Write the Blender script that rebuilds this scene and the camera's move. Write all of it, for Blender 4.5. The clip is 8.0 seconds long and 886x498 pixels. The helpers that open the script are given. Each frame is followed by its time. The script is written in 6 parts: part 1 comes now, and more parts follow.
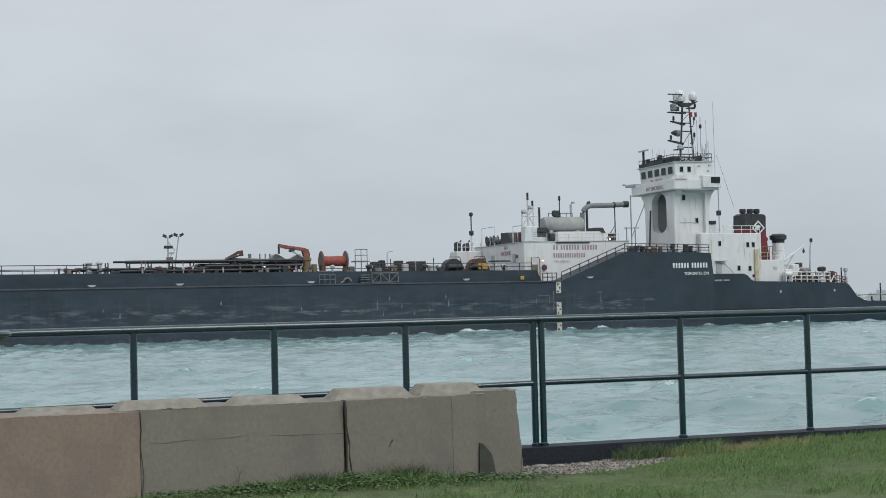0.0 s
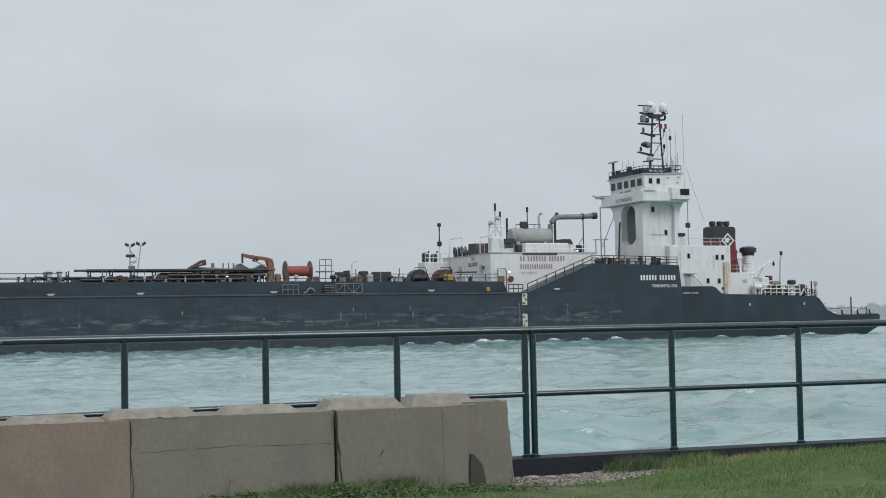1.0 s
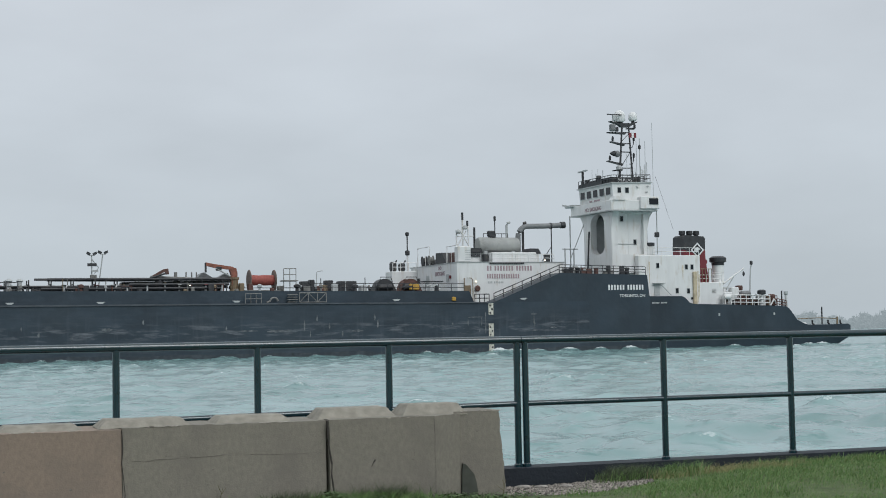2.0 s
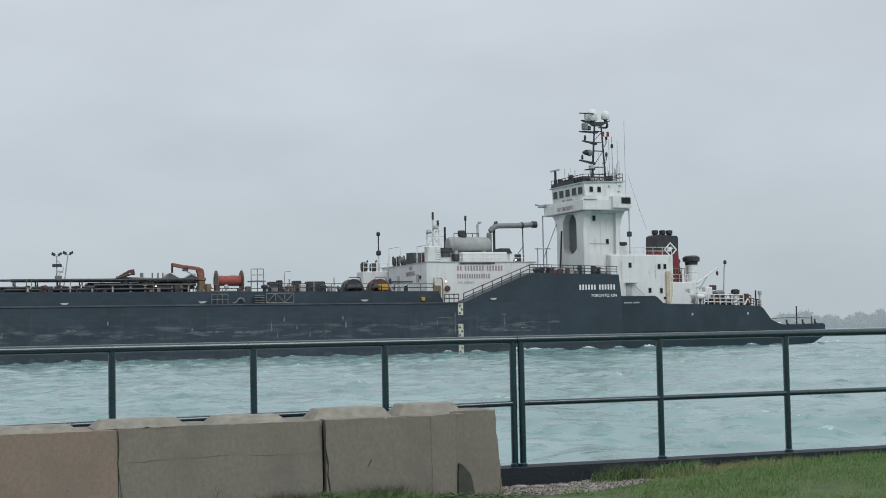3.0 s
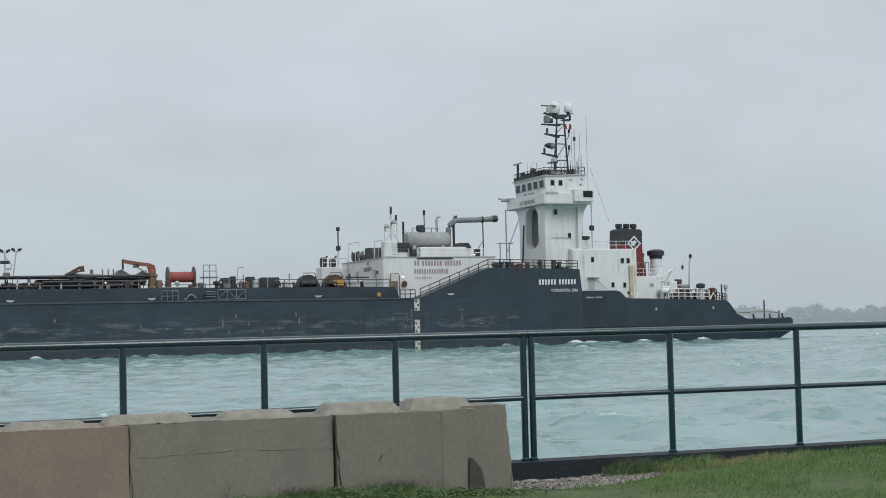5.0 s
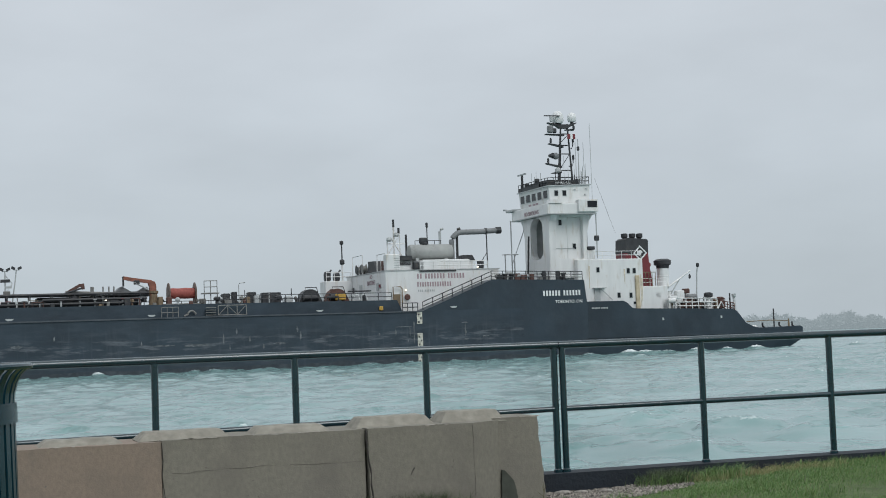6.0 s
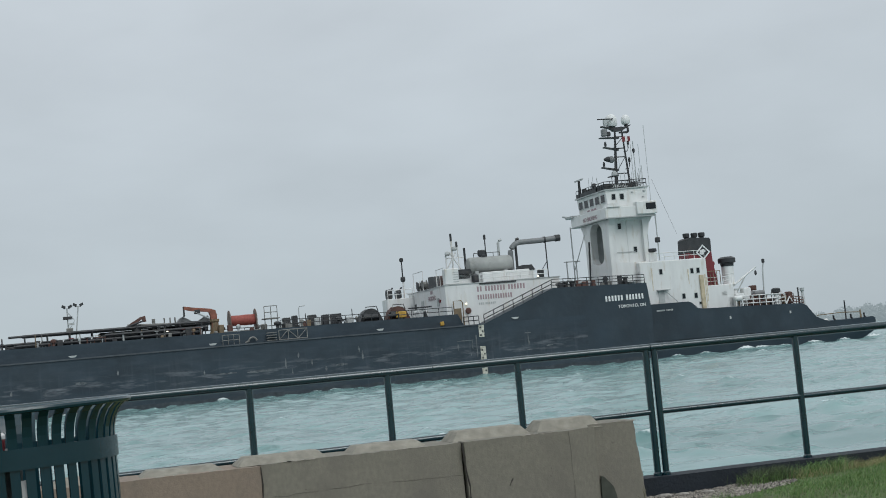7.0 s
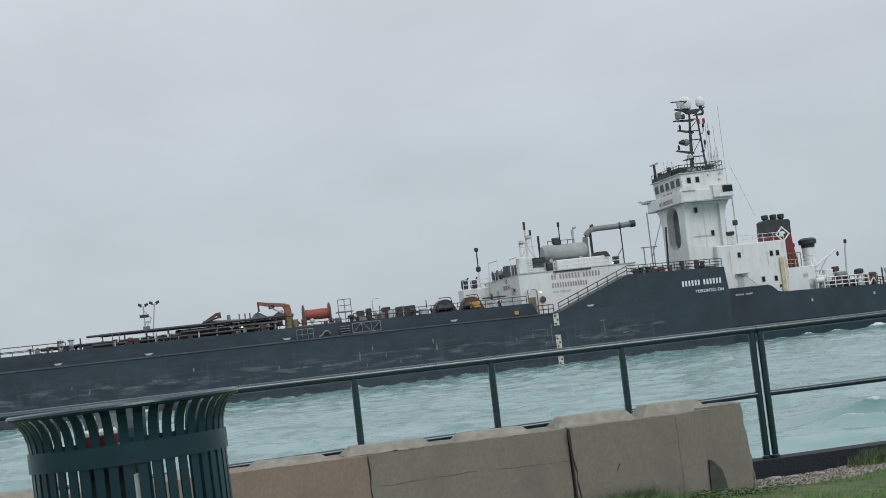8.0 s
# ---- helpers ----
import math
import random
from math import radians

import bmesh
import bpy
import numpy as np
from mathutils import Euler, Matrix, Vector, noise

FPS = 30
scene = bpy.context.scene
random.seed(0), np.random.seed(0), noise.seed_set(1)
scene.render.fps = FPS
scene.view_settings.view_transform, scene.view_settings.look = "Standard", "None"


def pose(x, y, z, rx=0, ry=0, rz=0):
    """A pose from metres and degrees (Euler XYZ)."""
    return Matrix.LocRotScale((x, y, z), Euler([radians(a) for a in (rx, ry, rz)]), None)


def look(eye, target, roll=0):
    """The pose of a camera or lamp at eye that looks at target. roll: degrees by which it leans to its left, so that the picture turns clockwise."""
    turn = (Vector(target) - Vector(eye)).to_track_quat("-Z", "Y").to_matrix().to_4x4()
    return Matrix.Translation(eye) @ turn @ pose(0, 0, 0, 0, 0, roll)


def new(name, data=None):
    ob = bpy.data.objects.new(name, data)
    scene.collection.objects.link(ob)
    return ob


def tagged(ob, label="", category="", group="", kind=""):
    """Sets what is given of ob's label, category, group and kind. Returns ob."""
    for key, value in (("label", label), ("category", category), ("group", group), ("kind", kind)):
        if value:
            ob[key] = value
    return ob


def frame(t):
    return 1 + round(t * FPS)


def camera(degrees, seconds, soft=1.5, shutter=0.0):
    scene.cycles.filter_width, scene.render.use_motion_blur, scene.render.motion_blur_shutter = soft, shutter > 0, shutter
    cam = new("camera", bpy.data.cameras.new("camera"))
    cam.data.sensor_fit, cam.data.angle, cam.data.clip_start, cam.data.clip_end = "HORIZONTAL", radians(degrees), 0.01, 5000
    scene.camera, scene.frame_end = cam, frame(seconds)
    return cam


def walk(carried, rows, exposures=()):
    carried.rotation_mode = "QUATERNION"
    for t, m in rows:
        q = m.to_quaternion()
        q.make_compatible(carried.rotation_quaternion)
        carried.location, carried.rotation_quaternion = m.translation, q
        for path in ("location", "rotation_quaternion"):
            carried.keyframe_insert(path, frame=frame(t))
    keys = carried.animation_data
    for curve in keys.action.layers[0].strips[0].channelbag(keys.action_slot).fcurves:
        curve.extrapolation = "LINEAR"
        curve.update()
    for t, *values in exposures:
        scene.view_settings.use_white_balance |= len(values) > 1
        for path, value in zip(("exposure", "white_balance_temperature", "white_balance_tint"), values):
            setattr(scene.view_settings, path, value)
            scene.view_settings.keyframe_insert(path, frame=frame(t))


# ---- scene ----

# ---------------- camera ----------------
cam = camera(32.38, 8.0, soft=0.95)
EYE = (0.0, 0.0, 1.147)
walk(cam, [
    (0.0, look(EYE, (16.7634, 47.0595, 3.2422), -1.463)),
    (0.5, look(EYE, (16.8881, 47.0089, 3.3714), -1.270)),
    (1.0, look(EYE, (17.0103, 46.9545, 3.5814), -1.107)),
    (1.5, look(EYE, (17.1684, 46.8824, 3.8452), -1.022)),
    (3.0, look(EYE, (17.3769, 46.8038, 3.8764), -1.160)),
    (3.5, look(EYE, (17.3704, 46.8166, 3.6912), -1.280)),
    (4.0, look(EYE, (17.3282, 46.8388, 3.5675), -1.381)),
    (5.5, look(EYE, (16.7211, 47.0408, 3.8980), -1.616)),
    (6.0, look(EYE, (16.1766, 47.2161, 4.1392), -2.146)),
    (6.5, look(EYE, (15.6361, 47.3756, 4.4728), -2.756)),
    (7.0, look(EYE, (13.5383, 48.0005, 4.7051), -5.392)),
    (7.5, look(EYE, (11.4482, 48.5589, 4.4593), -6.731)),
    (8.0, look(EYE, (10.3152, 48.7994, 4.6411), -6.615)),
], exposures=[(0.0, 0.0, 6500, 10), (1.5, 0.0, 6480, 9.5), (3.0, -0.01, 6420, 8), (5.5, -0.01, 6450, 8.5), (6.5, -0.05, 6420, 7.5), (7.0, -0.09, 6400, 6.5), (8.0, -0.04, 6430, 8)])

# ---------------- light ----------------
WATER_Z = -1.552


def make_world():
    """A closed grey cloud deck over a clear-sky model, brighter towards the zenith."""
    w = bpy.data.worlds.new("overcast_sky")
    scene.world = w
    w.use_nodes = True
    nt = w.node_tree
    nt.nodes.clear()
    out = nt.nodes.new("ShaderNodeOutputWorld")
    bg = nt.nodes.new("ShaderNodeBackground")
    sky = nt.nodes.new("ShaderNodeTexSky")
    sky.sky_type, sky.sun_disc = "NISHITA", False
    sky.sun_elevation, sky.sun_rotation = radians(42), radians(163)
    sky_s = nt.nodes.new("ShaderNodeVectorMath")
    sky_s.operation = "SCALE"
    sky_s.inputs["Scale"].default_value = 0.1
    tc = nt.nodes.new("ShaderNodeTexCoord")
    sep = nt.nodes.new("ShaderNodeSeparateXYZ")
    ramp = nt.nodes.new("ShaderNodeValToRGB")
    cr = ramp.color_ramp
    cr.elements[0].position, cr.elements[0].color = 0.0, (0.472, 0.53, 0.576, 1)
    cr.elements[1].position, cr.elements[1].color = 1.0, (0.95, 1.0, 1.04, 1)
    e = cr.elements.new(0.10)
    e.color = (0.556, 0.608, 0.661, 1)
    e = cr.elements.new(0.22)
    e.color = (0.602, 0.645, 0.699, 1)
    stretch = nt.nodes.new("ShaderNodeMapping")
    stretch.inputs["Scale"].default_value = (1.0, 1.0, 2.6)
    n1 = nt.nodes.new("ShaderNodeTexNoise")
    n1.inputs["Scale"].default_value, n1.inputs["Detail"].default_value = 5.0, 6.0
    n1.inputs["Roughness"].default_value = 0.5
    cl = nt.nodes.new("ShaderNodeMapRange")
    cl.inputs["From Min"].default_value, cl.inputs["From Max"].default_value = 0.3, 0.7
    cl.inputs["To Min"].default_value, cl.inputs["To Max"].default_value = 0.93, 1.06
    mul = nt.nodes.new("ShaderNodeVectorMath")
    mul.operation = "SCALE"
    mix = nt.nodes.new("ShaderNodeMix")
    mix.data_type = "RGBA"
    mix.inputs["Factor"].default_value = 0.97
    L = nt.links.new
    L(tc.outputs["Generated"], sep.inputs[0])
    L(sep.outputs["Z"], ramp.inputs[0])
    L(tc.outputs["Generated"], stretch.inputs[0])
    L(stretch.outputs[0], n1.inputs["Vector"])
    L(n1.outputs[0], cl.inputs["Value"])
    L(ramp.outputs[0], mul.inputs[0])
    L(cl.outputs[0], mul.inputs["Scale"])
    L(sky.outputs[0], sky_s.inputs[0])
    L(sky_s.outputs[0], mix.inputs[6])
    L(mul.outputs[0], mix.inputs[7])
    L(mix.outputs[2], bg.inputs[0])
    L(bg.outputs[0], out.inputs[0])


make_world()
sun = new("sun", bpy.data.lights.new("sun", "SUN"))
sun.data.energy, sun.data.angle, sun.data.color = 1.1, radians(30), (1.0, 0.99, 0.98)
sun.matrix_world = look((25, -80, 75), (0, 0, 0))
scene.view_settings.exposure = 0.0


# ---------------- materials ----------------
def material(name, color, rough=0.6, metal=0.0, vary=0.12, scale=3.0, bump=0.0, bump_scale=40.0, dirt=None, dirt_scale=1.0,
             dirt_low=0.55, dirt_high=0.75, stretch=(1, 1, 1), per_object=0.0, spec=0.5):
    """A painted or mineral surface: colour, two scales of variation, blotches of dirt with a shape of their own, fine relief."""
    m = bpy.data.materials.new(name)
    m.use_nodes = True
    nt = m.node_tree
    b = nt.nodes["Principled BSDF"]
    b.inputs["Roughness"].default_value, b.inputs["Metallic"].default_value = rough, metal
    b.inputs["Specular IOR Level"].default_value = spec
    L = nt.links.new
    tc = nt.nodes.new("ShaderNodeTexCoord")
    mp = nt.nodes.new("ShaderNodeMapping")
    mp.inputs["Scale"].default_value = stretch
    L(tc.outputs["Object"], mp.inputs[0])
    n1 = nt.nodes.new("ShaderNodeTexNoise")
    n1.inputs["Scale"].default_value, n1.inputs["Detail"].default_value = scale, 8.0
    L(mp.outputs[0], n1.inputs["Vector"])
    rng = nt.nodes.new("ShaderNodeMapRange")
    rng.inputs["From Min"].default_value, rng.inputs["From Max"].default_value = 0.25, 0.75
    rng.inputs["To Min"].default_value, rng.inputs["To Max"].default_value = 1 - vary, 1 + vary
    L(n1.outputs[0], rng.inputs["Value"])
    hsv = nt.nodes.new("ShaderNodeHueSaturation")
    hsv.inputs["Color"].default_value = (*color, 1)
    L(rng.outputs[0], hsv.inputs["Value"])
    last = hsv.outputs[0]
    if per_object:
        oi = nt.nodes.new("ShaderNodeObjectInfo")
        r2 = nt.nodes.new("ShaderNodeMapRange")
        r2.inputs["To Min"].default_value, r2.inputs["To Max"].default_value = 1 - per_object, 1 + per_object
        L(oi.outputs["Random"], r2.inputs["Value"])
        h2 = nt.nodes.new("ShaderNodeHueSaturation")
        L(last, h2.inputs["Color"])
        L(r2.outputs[0], h2.inputs["Value"])
        last = h2.outputs[0]
    if dirt:
        n2 = nt.nodes.new("ShaderNodeTexNoise")
        n2.inputs["Scale"].default_value, n2.inputs["Detail"].default_value = dirt_scale, 10.0
        n2.inputs["Roughness"].default_value = 0.62
        L(mp.outputs[0], n2.inputs["Vector"])
        r3 = nt.nodes.new("ShaderNodeMapRange")
        r3.inputs["From Min"].default_value, r3.inputs["From Max"].default_value = dirt_low, dirt_high
        L(n2.outputs[0], r3.inputs["Value"])
        mx = nt.nodes.new("ShaderNodeMix")
        mx.data_type = "RGBA"
        mx.inputs[7].default_value = (*dirt, 1)
        L(r3.outputs[0], mx.inputs["Factor"])
        L(last, mx.inputs[6])
        last = mx.outputs[2]
    L(last, b.inputs["Base Color"])
    if bump:
        n3 = nt.nodes.new("ShaderNodeTexNoise")
        n3.inputs["Scale"].default_value, n3.inputs["Detail"].default_value = bump_scale, 6.0
        L(tc.outputs["Object"], n3.inputs["Vector"])
        bp = nt.nodes.new("ShaderNodeBump")
        bp.inputs["Strength"].default_value, bp.inputs["Distance"].default_value = bump, 1.0 / bump_scale
        L(n3.outputs[0], bp.inputs["Height"])
        L(bp.outputs[0], b.inputs["Normal"])
    return m


HULL = material("hull_paint", (0.0162, 0.0305, 0.045), 0.5, vary=0.3, scale=0.25, bump=0.05, bump_scale=0.8,
                dirt=(0.031, 0.0485, 0.066), dirt_scale=0.5, dirt_low=0.5, dirt_high=0.8, stretch=(0.7, 1, 1.6))
TUG_HULL = material("tug_hull_paint", (0.0172, 0.0315, 0.0455), 0.48, vary=0.3, scale=0.22, bump=0.05, bump_scale=0.8,
                    dirt=(0.032, 0.0505, 0.067), dirt_scale=0.4, dirt_low=0.48, dirt_high=0.85, stretch=(0.9, 1, 0.6))


def add_scuffs(m):
    """Bands and runs where lock walls and fenders have rubbed the dark plating pale."""
    nt = m.node_tree
    L = nt.links.new
    b = nt.nodes["Principled BSDF"]
    base = b.inputs["Base Color"].links[0].from_socket
    tc = nt.nodes.new("ShaderNodeTexCoord")
    sep = nt.nodes.new("ShaderNodeSeparateXYZ")
    L(tc.outputs["Object"], sep.inputs[0])
    last = base
    for scale, low, high, z_rows, amount, tone in (
            ((0.28, 1, 1.9), 0.50, 0.68, ((0.0, 0.12), (2.3, 0.25), (2.9, 1.0), (3.7, 0.9), (4.4, 0.15), (6.4, 0.0)), 0.95, (0.15, 0.165, 0.185)),
            ((1.5, 1, 0.13), 0.54, 0.74, ((0.0, 0.5), (2.0, 1.0), (3.6, 1.0), (5.5, 0.35), (6.6, 0.1)), 0.34, (0.10, 0.118, 0.14)),
            ((0.10, 1, 0.22), 0.42, 0.72, ((0.0, 1.0), (7.0, 1.0)), 0.28, (0.055, 0.079, 0.1))):
        mp = nt.nodes.new("ShaderNodeMapping")
        mp.inputs["Scale"].default_value = scale
        L(tc.outputs["Object"], mp.inputs[0])
        n = nt.nodes.new("ShaderNodeTexNoise")
        n.inputs["Scale"].default_value, n.inputs["Detail"].default_value, n.inputs["Roughness"].default_value = 1.0, 9.0, 0.62
        L(mp.outputs[0], n.inputs["Vector"])
        spot = nt.nodes.new("ShaderNodeMapRange")
        spot.inputs["From Min"].default_value, spot.inputs["From Max"].default_value = low, high
        L(n.outputs[0], spot.inputs["Value"])
        span = nt.nodes.new("ShaderNodeMapRange")
        span.inputs["From Max"].default_value = 10.0
        L(sep.outputs["Z"], span.inputs["Value"])
        band = nt.nodes.new("ShaderNodeValToRGB")
        e = band.color_ramp.elements
        for i, (z, v) in enumerate(z_rows):
            q = e[i] if i < 2 else e.new(z / 10)
            q.position, q.color = z / 10, (v * amount, v * amount, v * amount, 1)
        L(span.outputs[0], band.inputs[0])
        mul = nt.nodes.new("ShaderNodeMath")
        mul.operation = "MULTIPLY"
        L(spot.outputs[0], mul.inputs[0])
        L(band.outputs[0], mul.inputs[1])
        mx = nt.nodes.new("ShaderNodeMix")
        mx.data_type = "RGBA"
        mx.inputs[7].default_value = (*tone, 1)
        L(mul.outputs[0], mx.inputs["Factor"])
        L(last, mx.inputs[6])
        last = mx.outputs[2]
    L(last, b.inputs["Base Color"])


add_scuffs(HULL)
SCUFF = material("scuffed_paint", (0.155, 0.168, 0.175), 0.8, vary=0.45, scale=2.2, dirt=(0.026, 0.040, 0.054), dirt_scale=1.7, dirt_low=0.42, dirt_high=0.66)
WHITE = material("white_paint", (0.70, 0.705, 0.70), 0.45, vary=0.07, scale=0.8, dirt=(0.46, 0.39, 0.30), dirt_scale=0.9,
                 dirt_low=0.55, dirt_high=0.85, stretch=(1.6, 1.6, 0.35))
TANK = material("tank_grey", (0.31, 0.32, 0.31), 0.5, vary=0.15, scale=0.8, dirt=(0.2, 0.2, 0.19), dirt_scale=0.7)
PIPE_GREY = material("pipe_grey", (0.18, 0.188, 0.193), 0.5, vary=0.2, scale=1.5)
GREY = material("grey_paint", (0.42, 0.44, 0.44), 0.5, vary=0.12, scale=1.2, dirt=(0.3, 0.3, 0.29), dirt_scale=1.0)
DARK = material("dark_steel", (0.03, 0.032, 0.036), 0.55, vary=0.3, scale=2.0, dirt=(0.09, 0.08, 0.07), dirt_scale=1.2)
DECK = material("deck_paint", (0.06, 0.065, 0.07), 0.8, vary=0.3, scale=1.0)
RUST = material("rusty_orange", (0.105, 0.052, 0.042), 0.75, vary=0.35, scale=2.5, dirt=(0.1, 0.06, 0.05), dirt_scale=2.0)
RED = material("red_paint", (0.165, 0.02, 0.028), 0.5, vary=0.15, scale=1.0)
HOSE = material("red_hose", (0.30, 0.075, 0.06), 0.7, vary=0.3, scale=4.0)
YELLOW = material("yellow_paint", (0.5, 0.3, 0.05), 0.5, vary=0.2, scale=2.0)
STEEL = material("weathered_steel", (0.19, 0.19, 0.18), 0.7, vary=0.35, scale=2.0)
STRAKE = material("worn_strake", (0.06, 0.072, 0.085), 0.6, vary=0.5, scale=0.6)
OCHRE = material("ochre_rail_paint", (0.185, 0.138, 0.085), 0.6, vary=0.3, scale=2.0)
GLASS = material("dark_window", (0.016, 0.019, 0.023), 0.2, vary=0.05, spec=0.25)
CRANE = material("faded_orange_paint", (0.26, 0.095, 0.062), 0.65, vary=0.4, scale=2.5, dirt=(0.12, 0.07, 0.05), dirt_scale=1.6)
MARK = material("worn_draught_paint", (0.58, 0.57, 0.50), 0.7, vary=0.3, scale=2.0, dirt=(0.2, 0.17, 0.12), dirt_scale=2.2, dirt_low=0.48, dirt_high=0.7)
TEXT_RED = material("red_lettering", (0.36, 0.27, 0.29), 0.6, vary=0.2, scale=3.0)
TEXT_WHITE = material("white_lettering", (0.72, 0.73, 0.73), 0.6, vary=0.2, scale=3.0)
RAIL_GREEN = material("dark_green_enamel", (0.0072, 0.030, 0.040), 0.2, vary=0.15, scale=6.0, spec=0.6)
RAIL_GREEN.node_tree.nodes["Principled BSDF"].inputs["Coat Weight"].default_value = 0.5
RAIL_GREEN.node_tree.nodes["Principled BSDF"].inputs["Coat Roughness"].default_value = 0.08
RAIL_GREEN.node_tree.nodes["Principled BSDF"].inputs["Coat IOR"].default_value = 1.5
KERB = material("dark_kerb", (0.0068, 0.0122, 0.02), 0.75, vary=0.25, scale=3.0, bump=0.3, bump_scale=30)
CONCRETE = material("cast_concrete", (0.208, 0.193, 0.161), 0.9, vary=0.13, scale=30.0, bump=0.25, bump_scale=80, dirt=(0.165, 0.15, 0.131),
                    dirt_scale=2.6, dirt_low=0.46, dirt_high=0.8, stretch=(1.15, 1.15, 0.85), per_object=0.05)
CONCRETE_WARM = material("tan_cast_concrete", (0.256, 0.202, 0.162), 0.9, vary=0.13, scale=30.0, bump=0.25, bump_scale=80, dirt=(0.185, 0.155, 0.132),
                         dirt_scale=2.4, dirt_low=0.46, dirt_high=0.8, stretch=(1.15, 1.15, 0.85))
LUG = material("pale_cast_concrete", (0.262, 0.246, 0.208), 0.9, vary=0.25, scale=14.0, bump=0.3, bump_scale=90, dirt=(0.2, 0.18, 0.15), dirt_scale=4.0)
CHIP = material("fresh_concrete_break", (0.33, 0.30, 0.265), 0.95, vary=0.3, scale=30)
PIT = material("pitted_concrete", (0.165, 0.15, 0.13), 0.95, vary=0.3, scale=30)
CRACK = material("crack", (0.05, 0.045, 0.04), 0.95, vary=0.3, scale=20)
SOIL = material("lawn_soil", (0.085, 0.115, 0.045), 0.95, vary=0.4, scale=6.0, bump=0.6, bump_scale=25, dirt=(0.092, 0.098, 0.045), dirt_scale=1.2,
                dirt_low=0.52, dirt_high=0.7)
GRAVEL = material("gravel_stone", (0.27, 0.25, 0.225), 0.9, vary=0.55, scale=28.0, bump=0.3, bump_scale=60)
CAN_GREEN = material("green_powder_coat", (0.0056, 0.031, 0.043), 0.26, vary=0.15, scale=8.0)


# ---------------- mesh helpers ----------------
def part(name, bm, mat, parent=None, label="", smooth=False):
    me = bpy.data.meshes.new(name)
    bmesh.ops.recalc_face_normals(bm, faces=bm.faces)
    bm.to_mesh(me)
    bm.free()
    me.materials.append(mat)
    if smooth:
        for f in me.polygons:
            f.use_smooth = True
        me.set_sharp_from_angle(angle=radians(35))
    ob = new(name, me)
    if parent:
        ob.parent = parent
    return tagged(ob, label)


def box(bm, x0, x1, y0, y1, z0, z1):
    vs = [bm.verts.new((x, y, z)) for x in (x0, x1) for y in (y0, y1) for z in (z0, z1)]
    for f in ((0, 1, 3, 2), (4, 6, 7, 5), (0, 4, 5, 1), (2, 3, 7, 6), (0, 2, 6, 4), (1, 5, 7, 3)):
        bm.faces.new([vs[i] for i in f])
    return bm


def boxes(*rows):
    bm = bmesh.new()
    for r in rows:
        box(bm, *r)
    return bm


def soft_box(x0, x1, y0, y1, z0, z1, r=0.05, seg=2):
    bm = boxes((x0, x1, y0, y1, z0, z1))
    bmesh.ops.bevel(bm, geom=list(bm.edges), offset=r, segments=seg, affect="EDGES", profile=0.5)
    return bm


def prism(bm, pts, y0, y1):
    """Extrudes an outline in x and z from y0 to y1."""
    a = [bm.verts.new((x, y0, z)) for x, z in pts]
    b = [bm.verts.new((x, y1, z)) for x, z in pts]
    bm.faces.new(a)
    bm.faces.new(b[::-1])
    for i in range(len(pts)):
        j = (i + 1) % len(pts)
        bm.faces.new((a[i], b[i], b[j], a[j]))
    return bm


def tube(bm, pts, r, seg=8, r_end=None):
    """A round bar through the points."""
    pts = [Vector(p) for p in pts]
    rings = []
    n = len(pts)
    for i, p in enumerate(pts):
        d = (pts[min(i + 1, n - 1)] - pts[max(i - 1, 0)]).normalized()
        up = Vector((0, 0, 1)) if abs(d.z) < 0.95 else Vector((1, 0, 0))
        u = d.cross(up).normalized()
        v = d.cross(u)
        rr = r if r_end is None else r + (r_end - r) * i / (n - 1)
        rings.append([bm.verts.new(p + rr * (math.cos(k * math.tau / seg) * u + math.sin(k * math.tau / seg) * v)) for k in range(seg)])
    for a, b in zip(rings, rings[1:]):
        for k in range(seg):
            bm.faces.new((a[k], a[(k + 1) % seg], b[(k + 1) % seg], b[k]))
    bm.faces.new(rings[0])
    bm.faces.new(rings[-1][::-1])
    return bm


def lathe(bm, profile, center, seg=24, axis="z"):
    """Turns (radius, height) rows round an axis through the centre."""
    c = Vector(center)
    rings = []
    for r, h in profile:
        ring = []
        for k in range(seg):
            a = k * math.tau / seg
            v = Vector((r * math.cos(a), r * math.sin(a), h))
            if axis == "x":
                v = Vector((h, r * math.cos(a), r * math.sin(a)))
            ring.append(bm.verts.new(c + v))
        rings.append(ring)
    for a, b in zip(rings, rings[1:]):
        for k in range(seg):
            bm.faces.new((a[k], a[(k + 1) % seg], b[(k + 1) % seg], b[k]))
    bm.faces.new(rings[0][::-1])
    bm.faces.new(rings[-1])
    return bm


def thing(name, label, category, group="", kind=""):
    return tagged(new(name), label, category, group, kind)


def railing(bm, pts, height=1.05, bars=2, gap=1.6, r=0.035):
    """Posts and bars along a line of feet."""
    pts = [Vector(p) for p in pts]
    for a, b in zip(pts, pts[1:]):
        n = max(1, round((b - a).length / gap))
        for i in range(n + 1):
            p = a.lerp(b, i / n)
            tube(bm, [p, p + Vector((0, 0, height))], r, 5)
        for k in range(1, bars + 1):
            o = Vector((0, 0, height * k / bars))
            tube(bm, [a + o, b + o], r, 5)
    return bm


